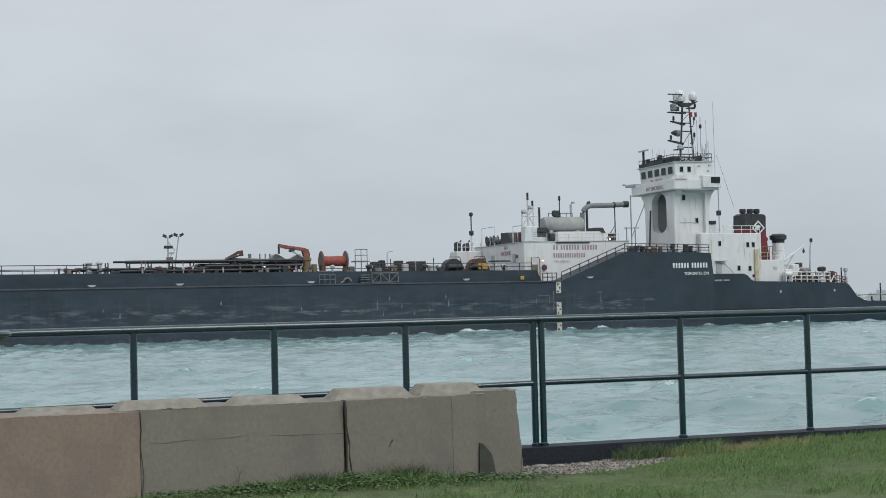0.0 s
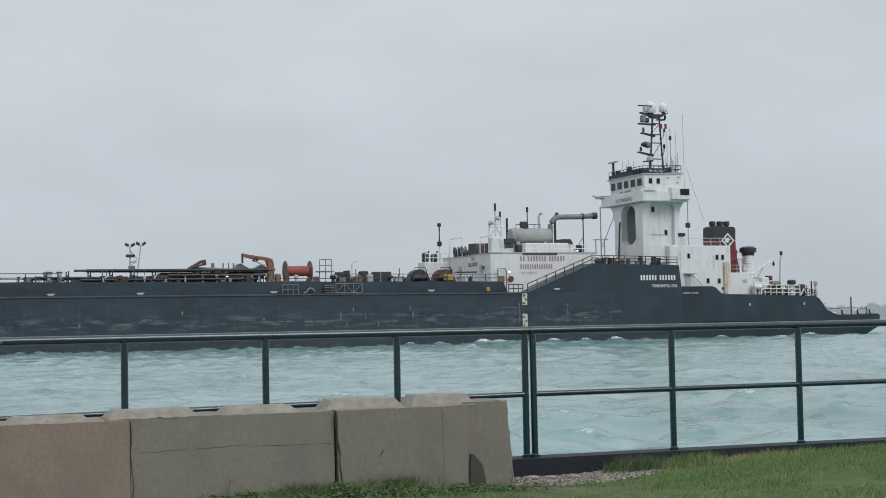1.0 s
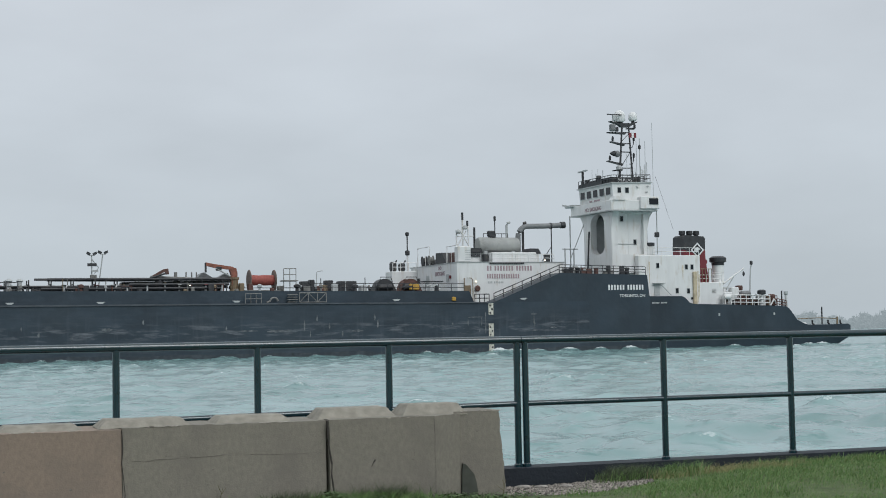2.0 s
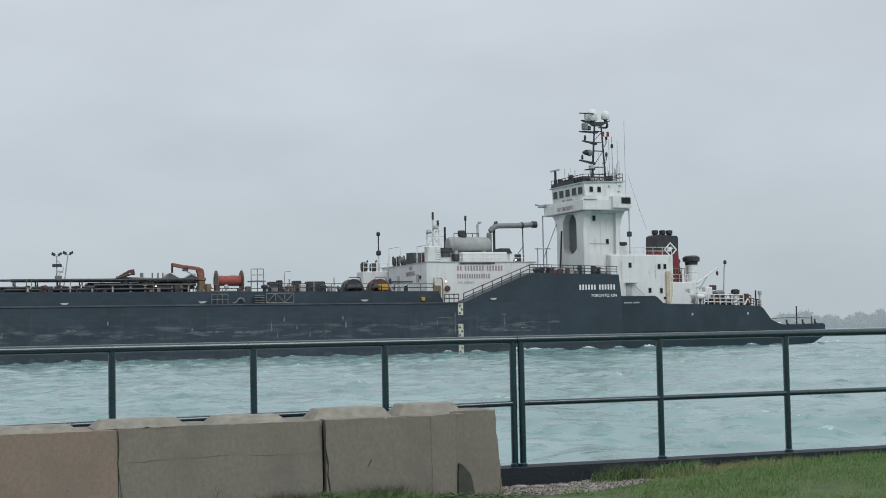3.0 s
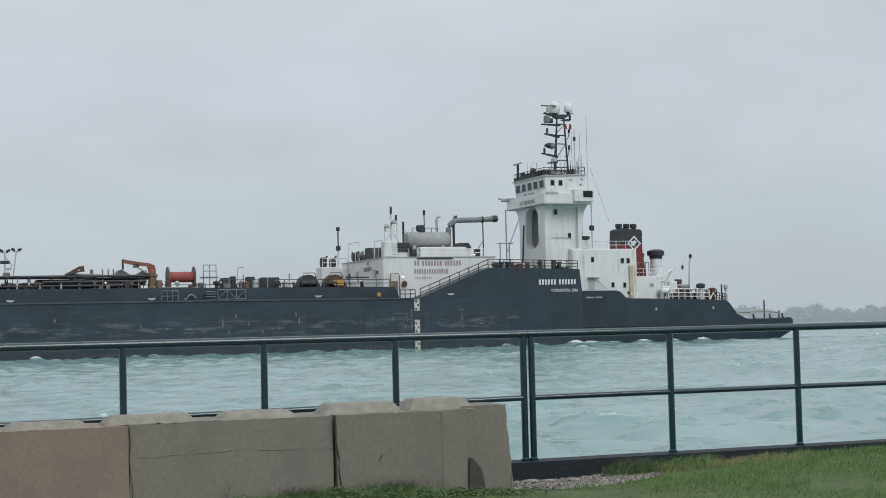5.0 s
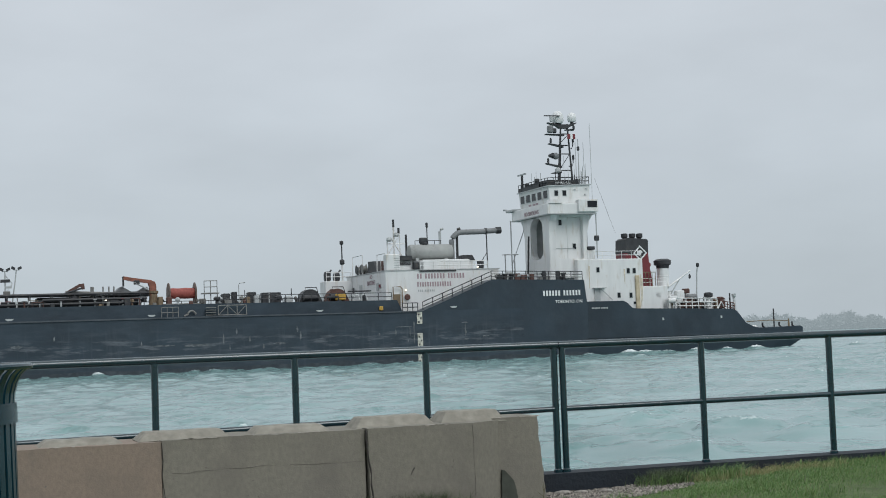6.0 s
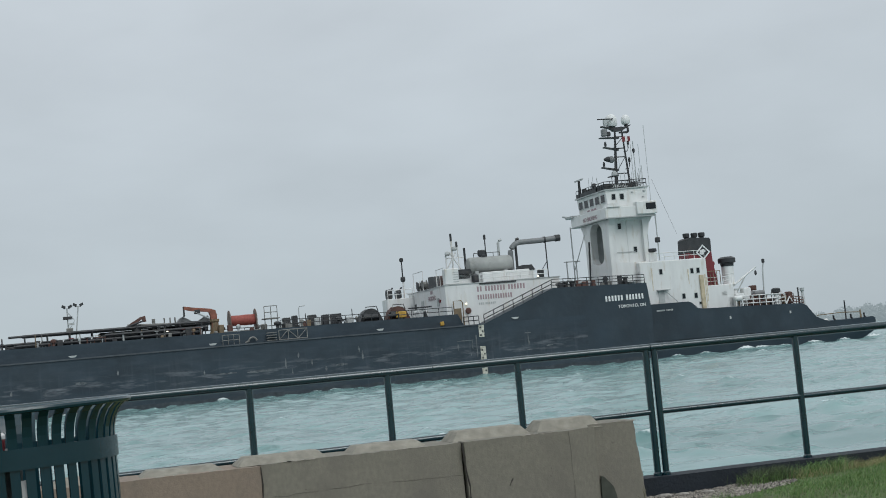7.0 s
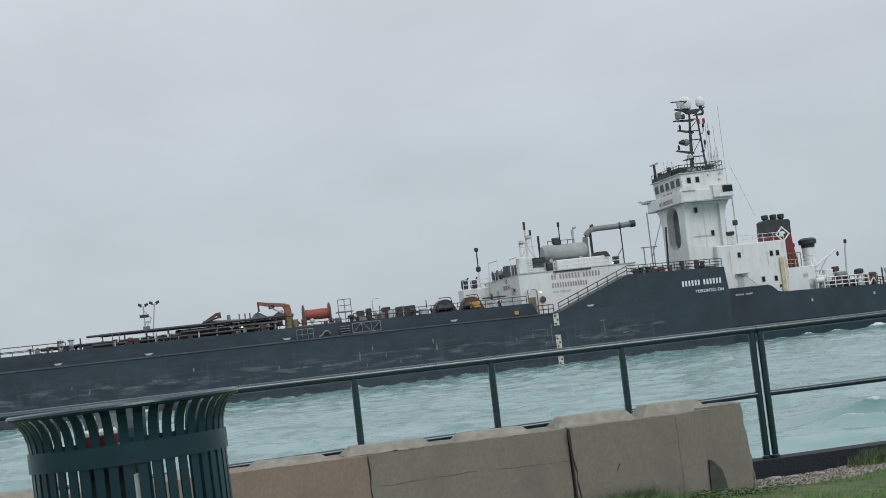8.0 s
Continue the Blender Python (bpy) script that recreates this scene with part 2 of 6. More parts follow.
# ---------------- ground, seawall, water ----------------
def ground_z(x, y):
    z = -0.11 + 0.2 * max(0.0, min(1.0, (7.5 - y) / 4.0))
    z += 0.045 * max(0.0, min(1.0, (x - 5.4) / 2.5)) * max(0.0, min(1.0, (y - 9.0) / 2.0))
    z -= 0.05 * math.exp(-((x - 5.1) / 0.9) ** 2 - ((y - 11.5) / 0.9) ** 4)
    return z + 0.025 * noise.noise((x * 0.9, y * 0.9, 0.3))


def build_ground():
    xs = [-3000, -800, -200, -60, -20, -8] + [-6 + 0.25 * i for i in range(81)] + [16, 22, 40, 100, 300, 900, 3000]
    ys = [-3000, -900, -250, -60, -15, -4, 0, 3] + [5 + 0.25 * i for i in range(28)] + [11.86]
    verts = [(x, y, ground_z(x, y)) for y in ys for x in xs]
    w = len(xs)
    faces = [(j * w + i, j * w + i + 1, (j + 1) * w + i + 1, (j + 1) * w + i) for j in range(len(ys) - 1) for i in range(w - 1)]
    me = bpy.data.meshes.new("ground")
    me.from_pydata(verts, [], faces)
    me.materials.append(SOIL)
    tagged(new("ground", me), "rough grassy verge along the river bank", "ground", kind="structure")
    bm = boxes((-3000, 3000, 11.86, 12.14, -4.0, 0.0))
    tagged(part("seawall", bm, KERB), "dark weathered kerb on top of the seawall", "seawall", kind="structure")


FOAM = 0.69


def water_material():
    m = bpy.data.materials.new("river_water")
    m.use_nodes = True
    nt = m.node_tree
    L = nt.links.new
    b = nt.nodes["Principled BSDF"]
    b.inputs["Roughness"].default_value = 0.16
    b.inputs["IOR"].default_value = 1.333
    tc = nt.nodes.new("ShaderNodeTexCoord")
    mp = nt.nodes.new("ShaderNodeMapping")
    mp.inputs["Scale"].default_value = (1.0, 0.8, 1.0)
    L(tc.outputs["Object"], mp.inputs[0])
    n = nt.nodes.new("ShaderNodeTexNoise")
    n.inputs["Scale"].default_value, n.inputs["Detail"].default_value = 0.12, 4.0
    L(mp.outputs[0], n.inputs["Vector"])
    ramp = nt.nodes.new("ShaderNodeValToRGB")
    ramp.color_ramp.elements[0].position, ramp.color_ramp.elements[0].color = 0.35, (0.145, 0.253, 0.249, 1)
    ramp.color_ramp.elements[1].position, ramp.color_ramp.elements[1].color = 0.65, (0.226, 0.358, 0.355, 1)
    L(n.outputs[0], ramp.inputs[0])
    sep = nt.nodes.new("ShaderNodeSeparateXYZ")
    L(tc.outputs["Object"], sep.inputs[0])
    fn = nt.nodes.new("ShaderNodeTexNoise")
    fn.inputs["Scale"].default_value, fn.inputs["Detail"].default_value = 2.6, 9.0
    fn.inputs["Roughness"].default_value = 0.7
    L(tc.outputs["Object"], fn.inputs["Vector"])
    ad = nt.nodes.new("ShaderNodeMath")
    ad.operation = "MULTIPLY_ADD"
    ad.inputs[1].default_value = 0.8
    L(fn.outputs[0], ad.inputs[0])
    L(sep.outputs["Z"], ad.inputs[2])
    fr = nt.nodes.new("ShaderNodeMapRange")
    fr.inputs["From Min"].default_value, fr.inputs["From Max"].default_value = FOAM, FOAM + 0.15
    L(ad.outputs[0], fr.inputs["Value"])
    fm = nt.nodes.new("ShaderNodeMix")
    fm.data_type = "RGBA"
    fm.inputs[7].default_value = (0.75, 0.8, 0.8, 1)
    L(fr.outputs[0], fm.inputs["Factor"])
    L(ramp.outputs[0], fm.inputs[6])
    L(fm.outputs[2], b.inputs["Base Color"])
    rm = nt.nodes.new("ShaderNodeMapRange")
    rm.inputs["To Min"].default_value, rm.inputs["To Max"].default_value = 0.2, 0.7
    L(fr.outputs[0], rm.inputs["Value"])
    L(rm.outputs[0], b.inputs["Roughness"])
    h = nt.nodes.new("ShaderNodeTexNoise")
    h.inputs["Scale"].default_value, h.inputs["Detail"].default_value = 1.8, 4.0
    h.inputs["Roughness"].default_value = 0.6
    L(mp.outputs[0], h.inputs["Vector"])
    bp = nt.nodes.new("ShaderNodeBump")
    bp.inputs["Strength"].default_value, bp.inputs["Distance"].default_value = 0.45, 0.3
    # scattered humps of chop over the fine ripple
    h2 = nt.nodes.new("ShaderNodeTexNoise")
    h2.inputs["Scale"].default_value, h2.inputs["Detail"].default_value, h2.inputs["Roughness"].default_value = 0.75, 3.0, 0.5
    L(mp.outputs[0], h2.inputs["Vector"])
    hump = nt.nodes.new("ShaderNodeMapRange")
    hump.interpolation_type = "SMOOTHSTEP"
    hump.inputs["From Min"].default_value, hump.inputs["From Max"].default_value = 0.56, 0.74
    L(h2.outputs[0], hump.inputs["Value"])
    both = nt.nodes.new("ShaderNodeMath")
    both.operation = "MULTIPLY_ADD"
    both.inputs[1].default_value = 0.1
    L(h.outputs[0], both.inputs[0])
    L(hump.outputs[0], both.inputs[2])
    L(both.outputs[0], bp.inputs["Height"])
    L(bp.outputs[0], b.inputs["Normal"])
    return m


rng = np.random.default_rng(5)
WAVES = []
for k in range(40):
    lam = 0.9 * (7.5 / 0.9) ** (k / 39)
    a = radians(rng.normal(10, 42 if lam < 5 else 25))
    WAVES.append((math.tau / lam, math.cos(a), math.sin(a), rng.uniform(0, math.tau), (0.0032 if lam < 2.2 else 0.0078 if lam < 5 else 0.0066) * lam ** 0.8))


def wave_shape(x, y):
    """Wind sea with pinched crests, running along the bank."""
    patch = np.sin(0.21 * x + 0.27 * y + 2 * np.sin(0.05 * y)) * np.sin(0.33 * x - 0.19 * y + 1.0 + 1.5 * np.sin(0.07 * x)) + 0.5 * np.sin(0.6 * x + 0.5 * y) * np.sin(0.45 * y - 0.3 * x)
    group = 0.8 + 0.45 * np.clip(patch, 0, 1.1)
    chop = 0.42 + 1.05 * np.exp(-np.clip(y - 12.0, 0, None) / 30.0)
    dx, dy, z = np.zeros_like(x), np.zeros_like(x), np.zeros_like(x)
    for k, c, s, ph, amp in WAVES:
        q = k * (c * x + s * y) + ph
        amp = amp * chop * (1.35 * chop if k > 2.8 else 1.0)
        z += amp * np.sin(q)
        dx += 0.55 * amp * c * np.cos(q)
        dy += 0.55 * amp * s * np.cos(q)
    # wash thrown up along the ship's side
    off = SHIP_Y + math.tan(PSI) * (x - 13.0) - y
    strip = np.exp(-((off - 1.4) / 1.7) ** 2)
    lump = np.clip(np.sin(0.83 * x + 2.6 * np.sin(0.29 * x)) * np.sin(0.117 * x + 0.8 + np.sin(0.31 * x)), 0, 1) * 0.48 + 0.12 * np.sin(1.9 * x + 2 * np.sin(0.4 * x)) + 0.09 * np.sin(3.3 * x + 0.7 * y)
    return dx * group, dy * group, z * group + strip * np.clip(lump, -0.1, 0.7)


def wavelets(x, y, z):
    """Short steep wind waves scattered over the river, a few of them breaking."""
    pick = np.random.default_rng(17)
    row_y = y[:, 0]
    dz = np.zeros_like(x)
    for _ in range(5200):
        y0 = 30.0 + 150.0 * pick.random() ** 1.25
        x0 = pick.uniform(-45.0, 0.62 * y0 + 55.0)
        far = (y0 - 30.0) / 150.0
        h = pick.uniform(0.04, 0.13) * (1 + 0.2 * far) if pick.random() > 0.012 else pick.uniform(0.2, 0.28)
        w, l = pick.uniform(0.2, 0.4) * (1 + 1.2 * far), pick.uniform(0.3, 0.9) * (1 + 1.2 * far)
        a = radians(pick.normal(-58, 26))
        lo, hi = np.searchsorted(row_y, (y0 - 4.5, y0 + 4.5))
        if hi - lo < 2:
            continue
        qx, qy = x[lo:hi] - x0, y[lo:hi] - y0
        cols = np.where(np.abs(qx[(hi - lo) // 2]) < 6.0)[0]
        if len(cols) < 2:
            continue
        c0, c1 = cols[0], cols[-1] + 1
        qx, qy = qx[:, c0:c1], qy[:, c0:c1]
        v = math.cos(a) * qx + math.sin(a) * qy
        u = -math.sin(a) * qx + math.cos(a) * qy + 0.25 * v * v
        side = np.where(v > 0, v / (0.55 * w), v / (1.9 * w))
        dz[lo:hi, c0:c1] += h * np.exp(-(u / l) ** 2 - side ** 2)
    return z + dz


def build_water():
    apex = -40.0
    az = np.radians(np.concatenate([np.linspace(-72, -26, 24)[:-1], np.linspace(-26, 44, 620), np.linspace(44, 80, 20)[1:]]))
    near = 54.0 * np.exp(np.arange(0, 680) * 0.0028)
    far = near[-1] * np.exp(np.arange(1, 60) * 0.055)
    r = np.concatenate([near, far])
    rr, aa = np.meshgrid(r, az, indexing="ij")
    x, y = rr * np.tan(aa), rr + apex
    calm = np.clip(1.0 - (rr - 300.0) / 500.0, 0.0, 1.0) * np.clip((math.tan(radians(60)) - np.abs(np.tan(aa))), 0, 1)
    dx, dy, dz = wave_shape(x, y)
    dz = wavelets(x, y, dz)
    x, y, z = x + dx * calm, y + dy * calm, dz * calm
    h, w = rr.shape
    idx = np.arange(h * w).reshape(h, w)
    faces = np.stack([idx[:-1, :-1], idx[:-1, 1:], idx[1:, 1:], idx[1:, :-1]], -1).reshape(-1, 4)
    me = bpy.data.meshes.new("water")
    me.from_pydata(np.stack([x, y, z], -1).reshape(-1, 3).tolist(), [], faces.tolist())
    me.polygons.foreach_set("use_smooth", np.ones(len(me.polygons), dtype=bool))
    me.materials.append(water_material())
    ob = tagged(new("water", me), "choppy pale turquoise river water with wind waves", "water", kind="structure")
    ob.matrix_world = pose(-26.0, 0, WATER_Z)
    return ob


# ---------------- green fence ----------------
FENCE_Y, FENCE_TOP, FENCE_MID = 11.99, 1.073, 0.533


def fence_panel(posts, sag=0.0, sag_end=0.0):
    f = thing("railing_panel", "dark green painted steel pipe railing panel on the seawall kerb", "railing", "railing along the seawall")
    f.matrix_world = pose(posts[0], FENCE_Y, 0)
    x1 = posts[-1] - posts[0]
    part("top_rail", tube(bmesh.new(), [(-0.035, 0, FENCE_TOP), (x1 + 0.035, 0, FENCE_TOP)], 0.0335, 14), RAIL_GREEN, f, smooth=True)
    part("middle_rail", tube(bmesh.new(), [(0, 0, FENCE_MID - sag), (x1, 0, FENCE_MID - sag_end)], 0.0245, 12), RAIL_GREEN, f, smooth=True)
    for p in posts:
        x = p - posts[0]
        post = part("post", tube(bmesh.new(), [(x, 0, 0.0), (x, 0, FENCE_TOP)], 0.0285, 12), RAIL_GREEN, f, smooth=True)
        part("base_plate", lathe(bmesh.new(), [(0.038, 0.0), (0.038, 0.022), (0.0295, 0.03)], (x, 0, 0), 12), RAIL_GREEN, post, smooth=True)
    return f


# ---------------- ship motion ----------------
PSI, SHIP_Y, SHIP_X, SPEED = radians(1.031), 181.17, 84.31, 3.657


def ship_pose(t):
    s = SHIP_X - SPEED * t
    return pose(math.cos(PSI) * s - math.sin(PSI) * SHIP_Y, math.sin(PSI) * s + math.cos(PSI) * SHIP_Y, WATER_Z, 0, 0, math.degrees(PSI))


def lettering(words, size, mat, parent, m, label=""):
    """Flat letters of the built-in font as a mesh of their own."""
    cu = bpy.data.curves.new("lettering", "FONT")
    cu.body, cu.size, cu.extrude, cu.offset = words, size, 0.01, size * 0.012
    cu.align_x = "CENTER"
    tmp = new("lettering_form", cu)
    me = bpy.data.meshes.new_from_object(tmp.evaluated_get(bpy.context.evaluated_depsgraph_get()))
    bpy.data.objects.remove(tmp)
    me.materials.append(mat)
    ob = new("lettering", me)
    ob.parent = parent
    ob.matrix_local = m
    return tagged(ob, label)


def letter_bars(lengths, x0, y, z0, h, w, mat, parent, label):
    """Words as rows of plain bars, on a side wall."""
    x = x0
    for n in lengths:
        for _ in range(n):
            part("letter_bar", boxes((x, x + w * 0.58, y - 0.02, y, z0, z0 + h)), mat, parent, label)
            x += w
        x += w * 0.7


ON_SIDE = Matrix(((1, 0, 0, 0), (0, 0, -1, 0), (0, 1, 0, 0), (0, 0, 0, 1)))
ON_FRONT = Matrix(((0, 0, -1, 0), (-1, 0, 0, 0), (0, 1, 0, 0), (0, 0, 0, 1)))


def window_side(parent, x, z, w, h, y):
    """A framed dark window in a side wall."""
    f = part("window", boxes((x - w / 2 - 0.06, x + w / 2 + 0.06, y - 0.05, y + 0.02, z - h / 2 - 0.06, z + h / 2 + 0.06)), GREY, parent)
    part("pane", boxes((x - w / 2, x + w / 2, y - 0.07, y - 0.04, z - h / 2, z + h / 2)), GLASS, f)


def window_front(parent, y, z, w, h, x):
    f = part("window", boxes((x - 0.05, x + 0.02, y - w / 2 - 0.06, y + w / 2 + 0.06, z - h / 2 - 0.06, z + h / 2 + 0.06)), GREY, parent)
    part("pane", boxes((x - 0.07, x - 0.04, y - w / 2, y + w / 2, z - h / 2, z + h / 2)), GLASS, f)


def arc(cx, cz, r, a0, a1, n=8):
    return [(cx + r * math.cos(radians(a0 + (a1 - a0) * i / n)), cz + r * math.sin(radians(a0 + (a1 - a0) * i / n))) for i in range(n + 1)]


def build_barge():
    b = thing("tank_barge", "long black tank barge with white deckhouse and scuffed hull", "barge")
    rnd = random.Random(3)
    # hull, sheer strake and raised trunk deck
    bm = bmesh.new()
    prism(bm, [(-86, -3), (-91, 2), (-92, 6.75), (-70, 6.68), (-25, 6.62), (0.4, 6.5), (14, 6.5), (14, -3)], 0, 21.6)
    part("hull", bm, HULL, b)
    part("rubbing_strake", prism(bmesh.new(), [(-92, 6.55), (-92, 6.78), (-70, 6.71), (-25, 6.65), (0.0, 6.53), (0.0, 6.38), (-25, 6.48), (-70, 6.52)], -0.14, 0.3), STRAKE, b)
    part("trunk_deck", prism(bmesh.new(), [(-90, 6.5), (-90, 8.6), (-70, 8.42), (-30, 8.2), (-2.6, 8.0), (-1.9, 6.5)], 1.2, 20.4), HULL, b)
    wing = [(0.4, 6.5), (9.9, 10.25), (22.8, 9.95), (23.2, 6.2), (22.8, -3), (13.9, -3), (13.9, 6.4)]
    part("stern_wing", prism(bmesh.new(), wing, 0.02, 3.4), TUG_HULL, b)
    part("stern_wing", prism(bmesh.new(), wing, 18.2, 21.58), HULL, b)
    # draught marks
    for z0, z1 in ((4.9, 6.4), (2.1, 3.75), (0.0, 1.6)):
        part("draught_scale", boxes((-0.44, 0.24, -0.03, 0.0, z0, z1)), MARK, b, "worn white painted draught scale")
        for k in range(3):
            z = z0 + 0.12 + 0.47 * k
            part("draught_figure", boxes((-0.34 + 0.27 * (k % 2), -0.12 + 0.27 * (k % 2), -0.05, -0.02, z, z + 0.22)), DARK, b)
    part("worn_band", boxes((-0.95, -0.8, -0.03, 0.0, 2.4, 5.2)), SCUFF, b)
    # worn patches where fenders and locks have rubbed the plating
    marks = [(5.9, 4.0, 0.14, 2.3), (5.5, 4.9, 0.9, 0.22), (5.7, 2.8, 0.8, 0.24), (8.3, 3.1, 0.9, 0.28), (-3.4, 4.6, 2.2, 0.16), (-3.4, 3.9, 0.2, 1.2), (-1.5, 4.0, 0.16, 1.4),
             (-49.6, 3.7, 1.3, 0.5), (-25.1, 3.8, 0.2, 1.7), (-15.6, 3.9, 0.22, 1.6), (-18.9, 3.1, 1.5, 0.4), (-33.5, 3.3, 2.6, 0.3), (-29.7, 3.2, 3.0, 0.42), (-21.9, 3.7, 0.2, 1.1)]
    for k in range(12):
        marks.append((rnd.uniform(-80, 9), rnd.uniform(2.6, 5.0), rnd.uniform(0.12, 0.3), rnd.uniform(0.4, 1.1)))
    for x, z, w, h in marks:
        bm = bmesh.new()
        full = [0.12 + rnd.uniform(0.55, 1.0) * math.sin(math.pi * (i + 0.5) / 13) for i in range(13)]
        top = [(x + w * i / 12, z + h * 0.55 * f * rnd.uniform(0.6, 1)) for i, f in enumerate(full)]
        low = [(x + w * i / 12, z - h * 0.45 * f * rnd.uniform(0.4, 1)) for i, f in enumerate(full)][::-1]
        prism(bm, top + low, -0.012, 0.01)
        part("worn_patch", bm, SCUFF, b)
    bm = bmesh.new()
    low = [(-86, -0.6)] + [(-86 + 2 * i, 0.55 + 0.5 * noise.noise((i * 0.7, 0, 2))) for i in range(54)] + [(22.7, 0.5), (22.7, -0.6)]
    prism(bm, low, -0.014, 0.0)
    part("waterline_band", bm, material("weedy_waterline", (0.046, 0.058, 0.068), 0.8, vary=0.5, scale=1.5, dirt=(0.032, 0.042, 0.054), dirt_scale=1.2, dirt_low=0.45, dirt_high=0.6), b)
    for x in (-50.2, -13.5, -60.5, -34, 4):
        part("fairlead", prism(bmesh.new(), [(x, 7.0), (x + 0.25, 6.78), (x + 0.75, 6.78), (x + 1.0, 7.0)], -0.1, 0.1), GREY, b)
    # writing on the wing
    letter_bars((6, 6), 16.9, 0.0, 7.95, 0.68, 0.43, TEXT_WHITE, b, "white painted name in bars")
    lettering("TORONTO, ON", 0.54, TEXT_WHITE, b, Matrix.Translation((20.5, -0.02, 7.0)) @ ON_SIDE, "white painted port of registry")
    # railings
    part("railing", railing(bmesh.new(), [(-92, 1.4, 8.6), (-70, 1.4, 8.42), (-59, 1.4, 8.37)], 1.0, 2, 3.2, 0.05), DARK, b)
    part("railing", railing(bmesh.new(), [(-25, 1.4, 8.17), (-12, 1.4, 8.07), (-3.2, 1.4, 8.0)], 0.95, 2, 1.7, 0.045), DARK, b)
    part("railing", railing(bmesh.new(), [(-2.2, 0.25, 6.5), (-0.2, 0.25, 6.5)], 1.05, 2, 0.7, 0.06), DARK, b)
    part("railing", railing(bmesh.new(), [(0.5, 0.3, 6.6), (9.9, 0.3, 10.25)], 1.05, 2, 1.5, 0.06), DARK, b)
    part("railing", railing(bmesh.new(), [(9.9, 0.3, 10.25), (22.7, 0.3, 9.95)], 1.1, 3, 1.6, 0.05), DARK, b)
    part("railing", railing(bmesh.new(), [(-92, 20.2, 8.6), (-70, 20.2, 8.42), (-30, 20.2, 8.2), (-8, 20.2, 8.1)], 1.0, 2, 4, 0.05), DARK, b)
    for x in (12.3, 13.2, 20.6, 17.8):
        part("bollard", lathe(bmesh.new(), [(0.28, 0), (0.28, 0.75), (0.38, 0.8), (0.38, 1.0)], (x, 1.6, 10.0), 12), DARK, b, smooth=True)
    for i in range(20):
        x, y, hh = rnd.uniform(10.5, 21.5), rnd.uniform(1.2, 2.9), rnd.uniform(0.4, 1.25)
        mat = rnd.choice((WHITE, GREY, STEEL, DARK, DARK, RUST))
        if i % 3:
            part("deck_fitting", soft_box(x, x + rnd.uniform(0.3, 0.9), y, y + 0.5, 9.85, 10.1 + hh, 0.06, 1), mat, b)
        else:
            part("deck_vent", lathe(bmesh.new(), [(0.2, 0), (0.17, 0.6), (0.36, 0.7), (0.36, 0.95), (0.12, 1.1)], (x, y, 9.9), 10), mat, b, smooth=True)
    # pipe rack along the tank deck
    for z, x0, x1, y, r in ((9.88, -56.6, -32.8, 6.0, 0.14), (9.95, -55.0, -32.8, 6.6, 0.13), (9.0, -61.3, -33.5, 5.4, 0.13), (8.95, -62, -33, 6.8, 0.2), (9.2, -45.5, -33.2, 5.0, 0.16), (8.7, -56, -34, 4.6, 0.16)):
        part("pipe", tube(bmesh.new(), [(x0, y, z), (x1, y, z)], r, 8), DARK, b, smooth=True)
    part("walkway", prism(bmesh.new(), [(-55, 9.7), (-55, 9.82), (-32.9, 9.7), (-32.9, 9.58)], 6.2, 7.4), DARK, b)
    part("pipe_manifold", soft_box(-46, -34.2, 7.2, 9.5, 8.1, 9.6, 0.1, 1), DARK, b)
    part("covered_gear", prism(bmesh.new(), [(-37.0, 9.5), (-36.7, 10.05), (-36.2, 10.6), (-35.85, 10.75), (-35.3, 10.45), (-34.5, 9.95), (-34.4, 9.5)], 7.4, 9.0), PIPE_GREY, b, "grey canvas cover")
    part("covered_gear", prism(bmesh.new(), [(-34.4, 9.5), (-34.1, 10.05), (-33.2, 10.6), (-32.85, 10.66), (-32.5, 10.2), (-32.2, 9.5)], 7.2, 8.8), PIPE_GREY, b, "grey canvas cover")
    part("stowed_derrick", tube(bmesh.new(), [(-42.7, 6.4, 10.2), (-37.4, 6.4, 9.95)], 0.13, 8), STEEL, b)
    for x in (-39.5, -38.2, -37.5, -36.9):
        part("tank_vent", tube(bmesh.new(), [(x, 6.8, 9.4), (x, 6.8, 10.75)], 0.09 + 0.12 * (x < -39), 8), STEEL, b, smooth=True)
    part("coiled_hose", tube(bmesh.new(), [(-57, 5.8, 8.5), (-52, 6.1, 8.75), (-46, 5.7, 8.55), (-40, 6.0, 8.8), (-34.5, 5.8, 8.6)], 0.24, 8), DARK, b, smooth=True)
    for i in range(11):
        x = -60 + 2.6 * i
        part("pipe_support", boxes((x, x + 0.14, 5.2, 5.34, 8.2, 9.8), (x, x + 0.14, 7.4, 7.54, 8.2, 9.8), (x, x + 0.14, 5.2, 7.54, 9.2, 9.32)), DARK, b)
    for i in range(16):
        x = -63 + 1.95 * i + rnd.uniform(-0.5, 0.5)
        y = rnd.uniform(4.0, 6.0)
        valve = part("valve", tube(bmesh.new(), [(x, y, 8.2), (x, y, 9.1)], 0.12, 8), rnd.choice((DARK, GREY, RUST, GREY)), b)
        part("hand_wheel", lathe(bmesh.new(), [(0.3, 0), (0.34, 0.04), (0.3, 0.08)], (x, y, 9.1), 10), rnd.choice((DARK, RED, GREY)), valve)
    for x, y in ((-53.2, 5), (-50.6, 4.6), (-47.3, 5)):
        part("vent_pipe", tube(bmesh.new(), [(x, y, 8.3), (x + 0.3, y, 9.2)], 0.09, 6), WHITE, b)
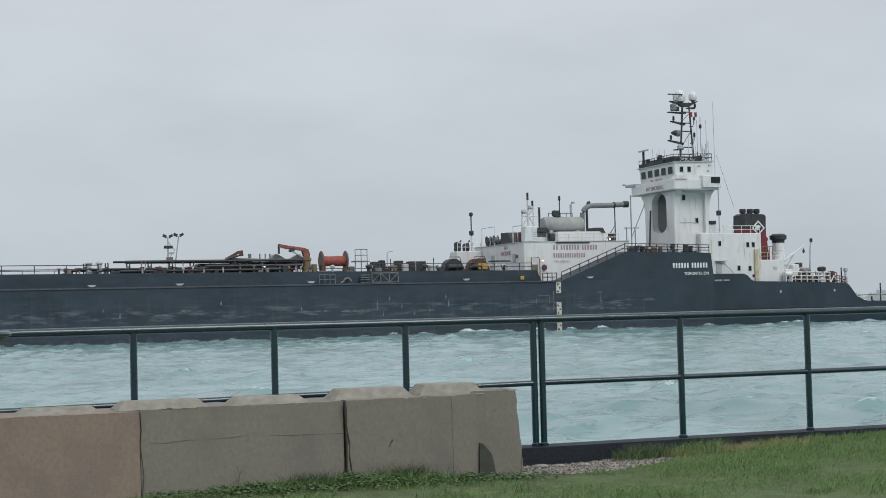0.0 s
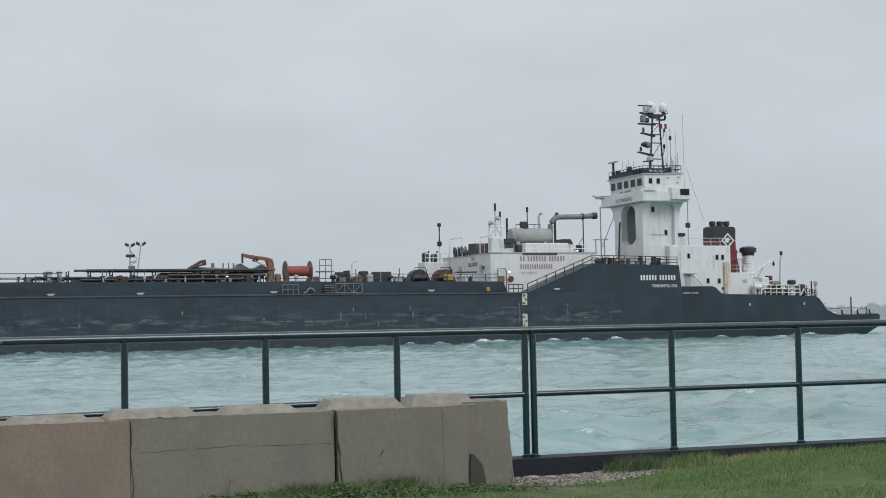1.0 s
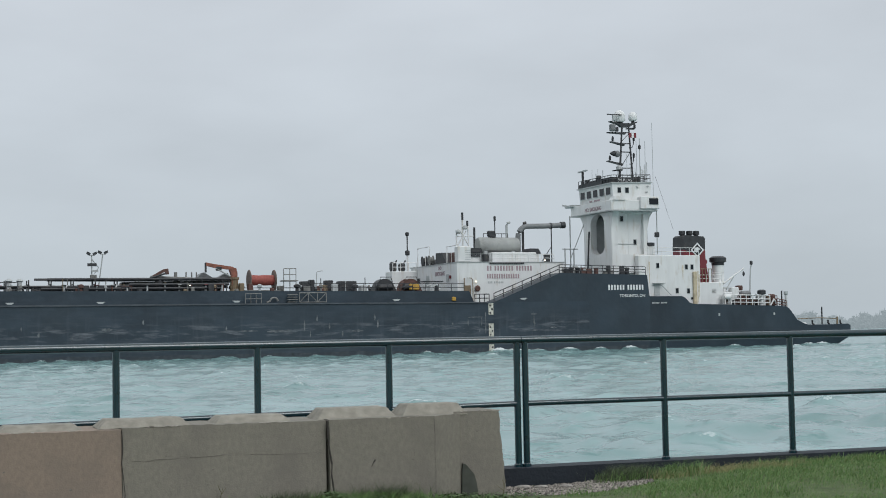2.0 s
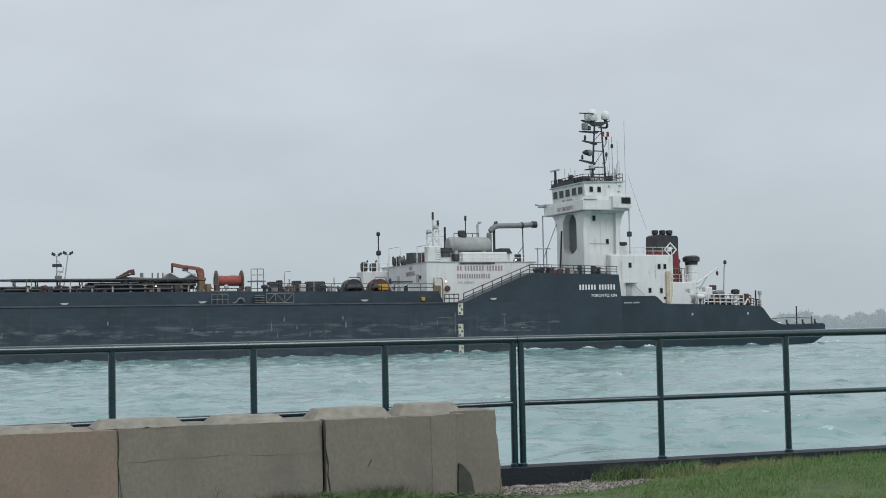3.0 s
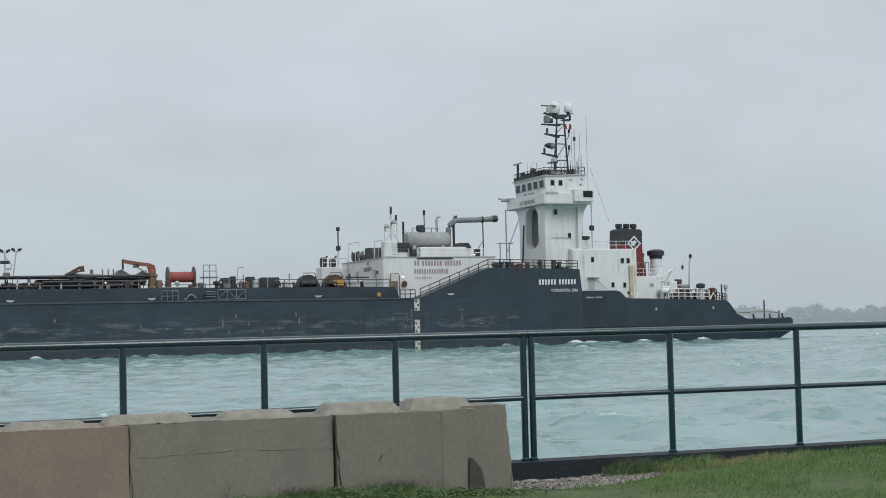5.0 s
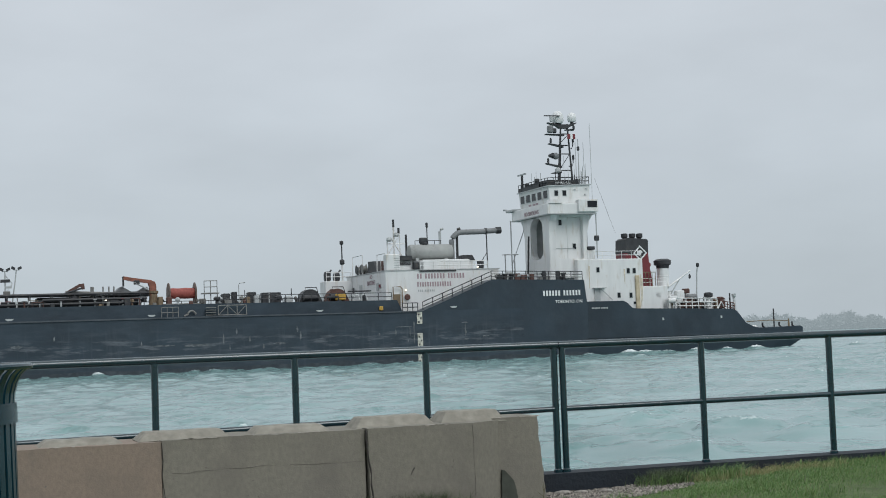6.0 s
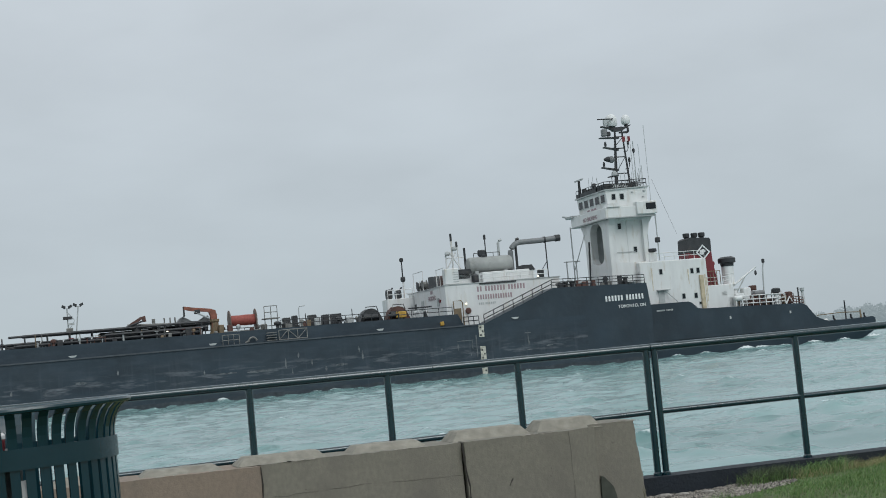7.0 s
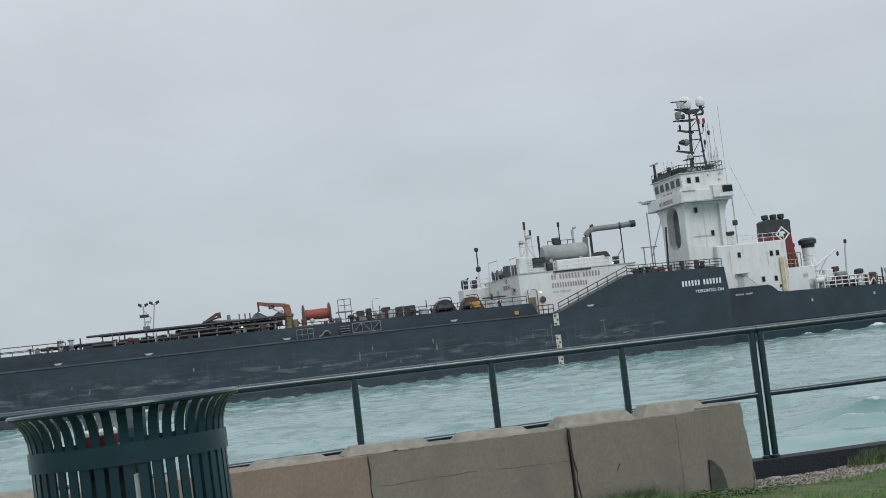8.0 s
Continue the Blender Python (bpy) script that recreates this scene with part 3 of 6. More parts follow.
    for x in (-59.6, -58.4):
        part("mooring_post", lathe(bmesh.new(), [(0.35, 0), (0.25, 0.3), (0.28, 1.2), (0.45, 1.35), (0.2, 1.6)], (x, 5, 8.35), 10), GREY, b, smooth=True)
    # floodlight masts
    for x, h, foot in ((-49.55, 12.95, -49.55), (-48.2, 13.1, -48.85)):
        mast = part("light_mast", tube(bmesh.new(), [(foot, 8, 8.2), (x, 8, h)], 0.08, 6), GREY, b)
        for dx, k in ((-0.22, -1), (0.22, 1)):
            part("floodlight", prism(bmesh.new(), [(x + dx, h - 0.08), (x + dx + 0.42 * k, h + 0.12), (x + dx + 0.32 * k, h + 0.42), (x + dx - 0.1 * k, h + 0.2)], 7.8, 8.2), DARK, mast)
        part("crossbar", boxes((x - 0.35, x + 0.35, 7.95, 8.05, h - 0.1, h - 0.02)), GREY, mast)
    part("sign_board", boxes((-50.1, -49.0, 7.7, 7.85, 11.55, 11.92)), DARK, b)
    part("sign_board", boxes((-49.6, -48.8, 7.7, 7.85, 10.85, 11.08)), GREY, b)
    part("junction_box", soft_box(-49.8, -49.0, 7.5, 7.9, 10.05, 10.5, 0.05, 1), STEEL, b)
    part("mast_brace", tube(bmesh.new(), [(-49.55, 8, 10.2), (-48.7, 8, 11.4), (-49.5, 8, 12.4)], 0.05, 5), GREY, b)
    # folding deck cranes
    def crane(x, z0, folded):
        c = part("crane_pedestal", lathe(bmesh.new(), [(0.75, 0), (0.55, 0.4), (0.5, 1.5), (0.62, 1.6), (0.62, 1.9)], (x, 6.5, z0), 12), OCHRE if not folded else DARK, b, "weathered orange deck crane")
        if folded:
            part("boom", prism(bmesh.new(), [(x - 1.0, 10.25), (x + 0.5, 11.1), (x + 1.1, 11.2), (x + 1.2, 10.5), (x + 0.85, 10.45), (x + 0.7, 10.8), (x - 0.6, 10.1)], 6.3, 6.7), RUST, c)
            part("ram", tube(bmesh.new(), [(x - 1.2, 6.1, 10.0), (x + 0.8, 6.1, 10.6)], 0.13, 6), DARK, c)
        else:
            part("column", prism(bmesh.new(), [(x - 0.35, 9.0), (x - 0.45, 10.6), (x - 0.6, 11.0), (x - 0.3, 11.35), (x + 0.2, 11.2), (x + 0.35, 10.6), (x + 0.3, 9.0)], 6.1, 6.9), CRANE, c)
            part("boom", prism(bmesh.new(), [(x - 3.6, 11.55), (x - 3.6, 11.95), (x - 2.6, 11.75), (x - 0.2, 11.4), (x - 0.2, 11.0), (x - 2.6, 11.3)], 6.25, 6.75), CRANE, c)
            part("hook_arm", boxes((x - 3.7, x - 3.5, 6.35, 6.65, 10.7, 11.9)), DARK, c)
            part("ram", tube(bmesh.new(), [(x - 0.6, 6.0, 10.2), (x - 2.4, 6.0, 11.2)], 0.11, 6), GREY, c)
            part("winch_motor", soft_box(x - 2.4, x - 1.7, 5.9, 6.3, 10.9, 11.4, 0.06, 1), DARK, c)
    crane(-32.2, 8.2, False)
    crane(-41.6, 8.2, True)
    part("control_stand", soft_box(-31.9, -31.3, 4.8, 5.6, 8.2, 9.3, 0.08, 1), OCHRE, b)
    part("control_stand", soft_box(-30.9, -30.3, 4.4, 5.2, 8.2, 9.2, 0.06, 1), RUST, b)
    # winch drum with red hose
    d = part("hose_drum", lathe(bmesh.new(), [(0.62, -30.42), (0.66, -29.9), (0.62, -29.2), (0.67, -28.4), (0.63, -27.2)], (0, 6, 9.68), 24, "x"), HOSE, b, "reel wound with red hose", True)
    for x in (-30.42, -27.2):
        part("flange", lathe(bmesh.new(), [(1.28, x - 0.06), (1.33, x), (1.28, x + 0.06)], (0, 6, 9.68), 28, "x"), material("rusty_flange", (0.17, 0.13, 0.11), 0.7, vary=0.4, scale=2), d)
        part("reel_stand", boxes((x - 0.15, x + 0.15, 5.6, 6.4, 8.2, 8.6)), DARK, d)
    part("reel_base", boxes((-31.4, -26.8, 4.3, 7.6, 8.15, 8.4)), STEEL, d)
    # platform cage beside the reel
    bm = railing(bmesh.new(), [(-26.2, 5, 9.6), (-24.6, 5, 9.6)], 1.5, 2, 0.8, 0.05)
    railing(bm, [(-26.2, 5, 8.2), (-24.6, 5, 8.2)], 1.4, 1, 0.8, 0.06)
    box(bm, -26.4, -24.4, 4.6, 6.2, 9.5, 9.62)
    part("platform", bm, STEEL, b)
    # stowed gangway on the side deck
    bm = bmesh.new()
    for i in range(4):
        x = -25.4 + 1.15 * i
        tube(bm, [(x, 0.7, 6.75), (x, 0.7, 7.9)], 0.06, 5)
        if i:
            tube(bm, [(x - 1.15, 0.7, 6.75), (x, 0.7, 7.9)] if i % 2 else [(x - 1.15, 0.7, 7.9), (x, 0.7, 6.75)], 0.045, 5)
    for z in (6.75, 7.9):
        tube(bm, [(-25.4, 0.7, z), (-21.95, 0.7, z)], 0.06, 5)
    part("gangway", bm, STEEL, b)
    bm = bmesh.new()
    for k in range(4):
        box(bm, -26.9, -25.7, 0.5, 0.9, 6.75 + 0.3 * k, 6.83 + 0.3 * k)
    part("step_ladder", bm, STEEL, b)
    part("pipe_bend", tube(bmesh.new(), [(-29.5, 0.8, 6.75)] + [(-28.9 + x, 0.8, z) for x, z in arc(0.3, 6.85, 0.5, 170, 10, 6)], 0.12, 6), STEEL, b)
    bm = railing(bmesh.new(), [(-32.2, 0.7, 6.6), (-30.2, 0.7, 6.6)], 1.25, 2, 0.7, 0.045)
    part("side_platform", bm, STEEL, b)
    # small deck gear
    part("lamp_post", tube(bmesh.new(), [(-21.9, 5, 8.15), (-21.9, 5, 10.55), (-21.75, 5, 10.75), (-21.1, 5, 10.8)], 0.06, 6), GREY, b)
    for x0, x1, z1, y, mat in ((-23.9, -23.0, 9.5, 5, DARK), (-22.6, -22.0, 9.7, 5.5, DARK), (-20.7, -19.7, 9.6, 5, DARK), (-18.9, -16.5, 9.5, 5.2, DARK), (-15.7, -14.8, 9.0, 6, GREY)):
        part("deck_box", soft_box(x0, x1, y, y + 1.2, 8.1, z1, 0.08, 1), mat, b)
    for x, mat in ((-14.4, DARK), (-10.9, RUST)):
        w = part("mooring_winch", prism(bmesh.new(), [(x, 8.05)] + arc(x + 1.5, 8.5, 1.25, 165, 15, 10) + [(x + 3.1, 8.05)], 4.4, 6.2), mat, b, "mooring winch with rounded cover", False)
        part("winch_frame", tube(bmesh.new(), [(x + 0.7, 4.2, 9.5), (x + 0.8, 4.2, 9.95), (x + 2.2, 4.2, 9.95), (x + 2.4, 4.2, 9.3)], 0.06, 6), DARK, w)
        part("wire_drum", lathe(bmesh.new(), [(0.5, x + 0.4), (0.35, x + 0.5), (0.35, x + 2.2), (0.5, x + 2.3)], (0, 4.0, 8.7), 14, "x"), DARK, w)
    part("engine_cover", soft_box(-9.9, -8.6, 3.4, 3.9, 8.25, 9.05, 0.08, 1), YELLOW, b, "yellow winch engine box")
    part("exhaust_guard", soft_box(-10.2, -9.2, 4.6, 5.4, 9.1, 9.7, 0.1, 1), RUST, b)
    for x in (-7.6, -6.6):
        part("grey_davit", tube(bmesh.new(), [(x, 3.5, 8.0), (x + 0.1, 3.5, 8.8), (x + 0.6, 3.5, 8.9), (x + 0.8, 3.5, 8.2)], 0.09, 6), WHITE, b)
    part("canopy", prism(bmesh.new(), [(-8.0, 9.25), (-8.0, 9.4), (-5.2, 9.4), (-5.2, 9.25)], 3.6, 4.6), DARK, b)
    part("life_ring_box", soft_box(-5.0, -4.5, 1.0, 1.25, 6.75, 7.25, 0.05, 1), YELLOW, b, "small yellow locker")
    # crowded small fittings of the tank deck
    for i in range(95):
        x, y = rnd.uniform(-64, -5.5), rnd.uniform(2.2, 8.5)
        z = 8.2 - 0.003 * (x + 30)
        kind = rnd.random()
        mat = rnd.choice((DARK, DARK, STEEL, STEEL, GREY, RUST, DARK, OCHRE))
        if kind < 0.35:
            w, hh = rnd.uniform(0.25, 0.9), rnd.uniform(0.3, 0.95)
            part("deck_fitting", soft_box(x, x + w, y, y + w, z - 0.1, z + hh, 0.06, 1), mat, b)
        elif kind < 0.65:
            r = rnd.uniform(0.1, 0.3)
            part("deck_vent", lathe(bmesh.new(), [(r * 0.8, 0), (r * 0.7, 0.5), (r * 1.5, 0.6), (r * 1.5, 0.85), (r * 0.6, 1.0)], (x, y, z - 0.1), 10), mat, b, smooth=True)
        elif kind < 0.85:
            hh, l = rnd.uniform(0.4, 1.0), rnd.uniform(0.6, 2.4)
            part("deck_pipe", tube(bmesh.new(), [(x, y, z - 0.1), (x, y, z + hh), (x + l, y, z + hh), (x + l, y, z - 0.1)], rnd.uniform(0.05, 0.12), 6), mat, b)
        else:
            part("deck_post", tube(bmesh.new(), [(x, y, z - 0.1), (x, y, z + rnd.uniform(1.0, 1.9))], 0.06, 5), mat, b)
    # ------- deckhouse over the full beam -------
    h = part("deckhouse", soft_box(-3.2, 12.4, 3.8, 21.4, 6.4, 11.85, 0.06, 1), WHITE, b, "white steel deckhouse with rust streaks")
    part("roof_edge", boxes((-3.3, 12.5, 3.7, 21.5, 11.8, 11.9)), GREY, h)
    part("corner_casing", soft_box(-2.95, -1.1, 4.0, 5.2, 11.9, 13.95, 0.08, 1), WHITE, b)
    part("casing_step", boxes(*[(-1.9, -1.15, 3.95, 4.0, 12.2 + 0.3 * k, 12.26 + 0.3 * k) for k in range(5)]), GREY, b)
    part("front_platform", soft_box(-7.0, -3.2, 18.6, 21.4, 8.0, 11.3, 0.06, 1), WHITE, b)
    part("upper_house", soft_box(-0.4, 8.0, 8.5, 17, 11.9, 13.4, 0.06, 1), WHITE, b)
    part("vent_housing", soft_box(-0.9, 0.9, 5.4, 7.6, 11.9, 13.5, 0.05, 1), WHITE, b)
    part("tank_casing", soft_box(2.5, 9.0, 5.4, 6.9, 11.9, 13.25, 0.08, 1), WHITE, b)
    # dark strip drawn as the shadow line below the roof edge
    part("roof_shadow_strip", boxes((1.4, 6.4, 3.66, 3.7, 11.6, 11.8)), DARK, b)
    part("louvre", boxes(*[(-0.8, 0.8, 5.3, 5.42, 12.6 + 0.16 * k, 12.7 + 0.16 * k) for k in range(5)]), DARK, b)
    part("vent_hood", prism(bmesh.new(), [(-1.0, 13.2), (-0.8, 13.8), (0.9, 13.8), (1.1, 13.2)], 5.2, 7.6), DARK, b)
    part("vent_housing", soft_box(8.2, 9.8, 6.2, 8.2, 11.9, 13.2, 0.05, 1), WHITE, b)
    part("vent_hood", prism(bmesh.new(), [(8.0, 13.1), (8.3, 13.8), (9.6, 13.8), (10.0, 13.1)], 6.0, 8.4), DARK, b)
    part("deck_gear", soft_box(9.9, 10.6, 4.4, 5.2, 11.9, 13.0, 0.1, 1), DARK, b)
    part("deck_gear", soft_box(0.9, 1.7, 4.4, 5.2, 11.9, 13.0, 0.2, 2), DARK, b)
    letter_bars((2, 7, 6), 1.05, 3.78, 10.72, 0.66, 0.405, TEXT_RED, b, "faded red company writing in bars")
    letter_bars((14,), 1.05, 3.78, 9.7, 0.6, 0.34, TEXT_RED, b, "faded red company writing in bars")
    letter_bars((3, 6), 1.15, 3.78, 9.05, 0.26, 0.24, GREY, b, "small grey writing in bars")
    part("life_ring", lathe(bmesh.new(), [(0.24, -0.02), (0.40, 0.05), (0.24, 0.12)], (0, 0, 0), 16), RUST, b).matrix_local = Matrix.Translation((-0.4, 3.65, 8.4)) @ pose(0, 0, 0, 90)
    part("door_frame", tube(bmesh.new(), [(-2.35, 3.4, 6.5), (-2.35, 3.4, 9.75), (-1.35, 3.4, 9.75), (-1.15, 3.4, 9.5), (-1.15, 3.4, 6.5)], 0.07, 6), OCHRE, b)
    part("side_door", boxes((-2.2, -1.3, 3.74, 3.8, 6.6, 8.8)), OCHRE, b)
    lamp = material("lit_lamp", (0.9, 0.85, 0.7), 0.4)
    lamp.node_tree.nodes["Principled BSDF"].inputs["Emission Color"].default_value = (1.0, 0.9, 0.72, 1)
    lamp.node_tree.nodes["Principled BSDF"].inputs["Emission Strength"].default_value = 1.6
    for x, y, z in ((-0.6, 3.6, 9.3), (-3.3, 19.4, 10.6), (9.4, 3.6, 12.1), (-38.2, 4.5, 9.0)):
        part("deck_lamp", lathe(bmesh.new(), [(0.05, -0.1), (0.12, -0.04), (0.12, 0.05), (0.04, 0.1)], (x, y, z), 10), lamp, b, "lit deck lamp")
    # front wall: door, boxes, warning text, machinery on the roof
    part("door", boxes((-3.26, -3.18, 14.0, 15.2, 8.3, 10.5)), GREY, b)
    window_front(b, 18.0, 9.9, 0.8, 0.7, -3.2)
    part("fire_cabinet", boxes((-3.35, -3.2, 5.9, 6.3, 9.8, 10.2)), RED, b)
    part("switch_box", boxes((-3.35, -3.2, 6.6, 7.4, 9.4, 10.4)), GREY, b)
    lettering("NO", 0.7, TEXT_RED, b, Matrix.Translation((-3.23, 9.9, 11.1)) @ ON_FRONT)
    lettering("SMOKING", 0.8, TEXT_RED, b, Matrix.Translation((-3.23, 9.9, 10.3)) @ ON_FRONT)
    for y0, y1, z1, mat in ((15.2, 18.6, 12.8, DARK), (4.2, 7.9, 13.3, RUST)):
        part("roof_machine", soft_box(-2.7, -1.2, y0, y1, 11.9, z1, 0.3, 2), mat, b)
    bm = bmesh.new()
    a = [bm.verts.new((x, y, z)) for x in (-2.7, -1.2) for y, z in ((12.9, 11.9), (12.7, 13.5), (10.4, 13.45), (8.7, 11.9))]
    for f in ((0, 1, 2, 3), (7, 6, 5, 4), (0, 4, 5, 1), (1, 5, 6, 2), (2, 6, 7, 3), (3, 7, 4, 0)):
        bm.faces.new([a[i] for i in f])
    part("roof_machine", bm, DARK, b, "dark sloping machinery cover")
    for y in (14.6, 17.2):
        part("machine_drum", lathe(bmesh.new(), [(0.62, -3.0), (0.4, -2.9), (0.4, -2.5), (0.62, -2.4)], (0, y, 12.7), 14, "x"), (STEEL, DARK)[int(y) % 2], b)
    for y in (4.6, 6.3, 8.0, 14.5, 16.1, 17.7, 19.2):
        part("guard_post", tube(bmesh.new(), [(-2.95, y, 11.9), (-2.95, y, 13.3)], 0.05, 5), WHITE, b)
    for y0, y1, z1 in ((4.6, 8.0, 14.1), (14.5, 19.2, 14.5)):
        part("roof_frame", tube(bmesh.new(), [(-2.9, y0, 11.9), (-2.9, y0, z1), (-2.9, y1, z1), (-2.9, y1, 11.9)], 0.06, 5), WHITE, b)
    part("railing", railing(bmesh.new(), [(1.6, 3.95, 11.9), (10.9, 3.95, 11.9)], 1.0, 2, 1.7, 0.045), WHITE, b)
    part("railing", railing(bmesh.new(), [(-6.8, 18.8, 11.3), (-3.3, 18.8, 11.3)], 1.2, 2, 1.2, 0.05), WHITE, b)
    for x, k in ((-6.6, 0.5), (-5.3, 0.3)):
        w = part("windlass", soft_box(x - 0.1, x + 0.75, 19.6, 20.8, 11.3, 12.2 + k, 0.3, 2), DARK, b)
        part("windlass_lever", tube(bmesh.new(), [(x + 0.3, 20.2, 12.0), (x + 0.9, 20.2, 12.9)], 0.12, 6), DARK, w)
    part("signal_mast", tube(bmesh.new(), [(-4.1, 20.2, 13.6), (-4.1, 20.2, 16.5)], 0.09, 6), DARK, b)
    part("mast_foot", tube(bmesh.new(), [(-4.1, 20.2, 11.2), (-4.1, 20.2, 13.7)], 0.13, 6), WHITE, b)
    part("signal_light", lathe(bmesh.new(), [(0.12, 0), (0.28, 0.15), (0.28, 0.5), (0.1, 0.6)], (-4.1, 20.2, 16.3), 10), DARK, b)
    part("signal_box", soft_box(-4.4, -3.8, 19.9, 20.5, 13.6, 14.3, 0.15, 2), DARK, b)
    # aerial mast behind the casing
    for pts, r in (([(-1.1, 9, 11.9), (-1.1, 9, 16.4)], 0.11), ([(-0.2, 9, 11.9), (-0.2, 9, 17.9)], 0.12), ([(-1.1, 9, 15.6), (1.5, 9, 15.6)], 0.07), ([(-1.2, 9, 14.0), (0.3, 9, 16.3)], 0.09), ([(0.9, 9, 14.0), (-0.6, 9, 16.4)], 0.09), ([(0.6, 9, 11.9), (0.6, 9, 17.2)], 0.09)):
        part("aerial_mast", tube(bmesh.new(), pts, r, 6), WHITE, b)
    for x, z, l in ((-0.2, 17.8, 1.0), (0.5, 17.0, 0.7), (1.5, 13.4, 3.4)):
        part("aerial", tube(bmesh.new(), [(x, 9, z), (x, 9, z + l)], 0.15, 6), DARK, b)
    for x, z in ((-0.9, 15.9), (0.1, 16.5)):
        part("aerial_dome", lathe(bmesh.new(), [(0.25, 0), (0.36, 0.2), (0.3, 0.45), (0.12, 0.6)], (x, 8.8, z), 12), GREY, b, smooth=True)
    # tank, exhaust pipe, vents
    t = part("storage_tank", lathe(bmesh.new(), [(0.15, 1.35), (0.7, 1.4), (1.0, 1.5), (1.1, 1.7), (1.1, 7.1), (1.0, 7.35), (0.7, 7.5), (0.15, 7.6)], (0, 8, 14.3), 32, "x"), TANK, b, "grey cylindrical storage tank", True)
    for x in (2.4, 6.4):
        part("saddle", prism(bmesh.new(), [(x - 0.35, 11.9), (x - 0.2, 13.8), (x + 0.2, 13.8), (x + 0.35, 11.9)], 7.2, 8.8), GREY, t)
    part("tank_dome", lathe(bmesh.new(), [(0.5, 0), (0.5, 0.3), (0.3, 0.45)], (3.6, 8, 15.3), 14), DARK, t)
    part("railing", railing(bmesh.new(), [(2.4, 8, 15.35), (6.0, 8, 15.35)], 0.55, 1, 0.9, 0.045), DARK, t)
    part("winch_head", soft_box(3.0, 4.0, 7.7, 8.3, 15.5, 16.3, 0.15, 2), DARK, t)
    part("tank_mast", tube(bmesh.new(), [(4.1, 8, 15.3), (4.1, 8, 18.2)], 0.07, 6), DARK, t)
    part("mast_lamp", lathe(bmesh.new(), [(0.1, 0), (0.17, 0.1), (0.17, 0.6), (0.08, 0.7)], (4.1, 8, 17.6), 8), DARK, t)
    bend = [(7.5, 8, 13.2), (7.5, 8, 15.3)] + [(7.5 + 1.5 + x, 8, z) for x, z in arc(0, 15.45, 1.5, 175, 90, 7)] + [(11.5, 8, 17.0), (14.0, 8, 17.15)]
    e = part("exhaust_pipe", tube(bmesh.new(), bend, 0.36, 14), PIPE_GREY, b, "large grey horizontal exhaust pipe", True)
    part("pipe_mouth", tube(bmesh.new(), [(13.9, 8, 17.15), (14.55, 8, 17.17)], 0.46, 14), DARK, e)
    part("pipe_collar", tube(bmesh.new(), [(12.3, 8, 17.04), (12.5, 8, 17.05)], 0.44, 14), DARK, e)
    part("pipe_stay", tube(bmesh.new(), [(12.5, 8, 11.0), (12.5, 8, 17.0)], 0.08, 6), DARK, e)
    part("pipe_stay", tube(bmesh.new(), [(10.8, 8, 11.9), (12.5, 8, 14.2)], 0.05, 6), DARK, e)
    for x in (6.1, 8.5):
        part("swan_neck_vent", tube(bmesh.new(), [(x, 8.6, 12.6), (x, 8.6, 17.1), (x + 0.15, 8.6, 17.4), (x + 0.5, 8.6, 17.5)], 0.18, 8), GREY if x < 8 else DARK, b, smooth=True)
    return b


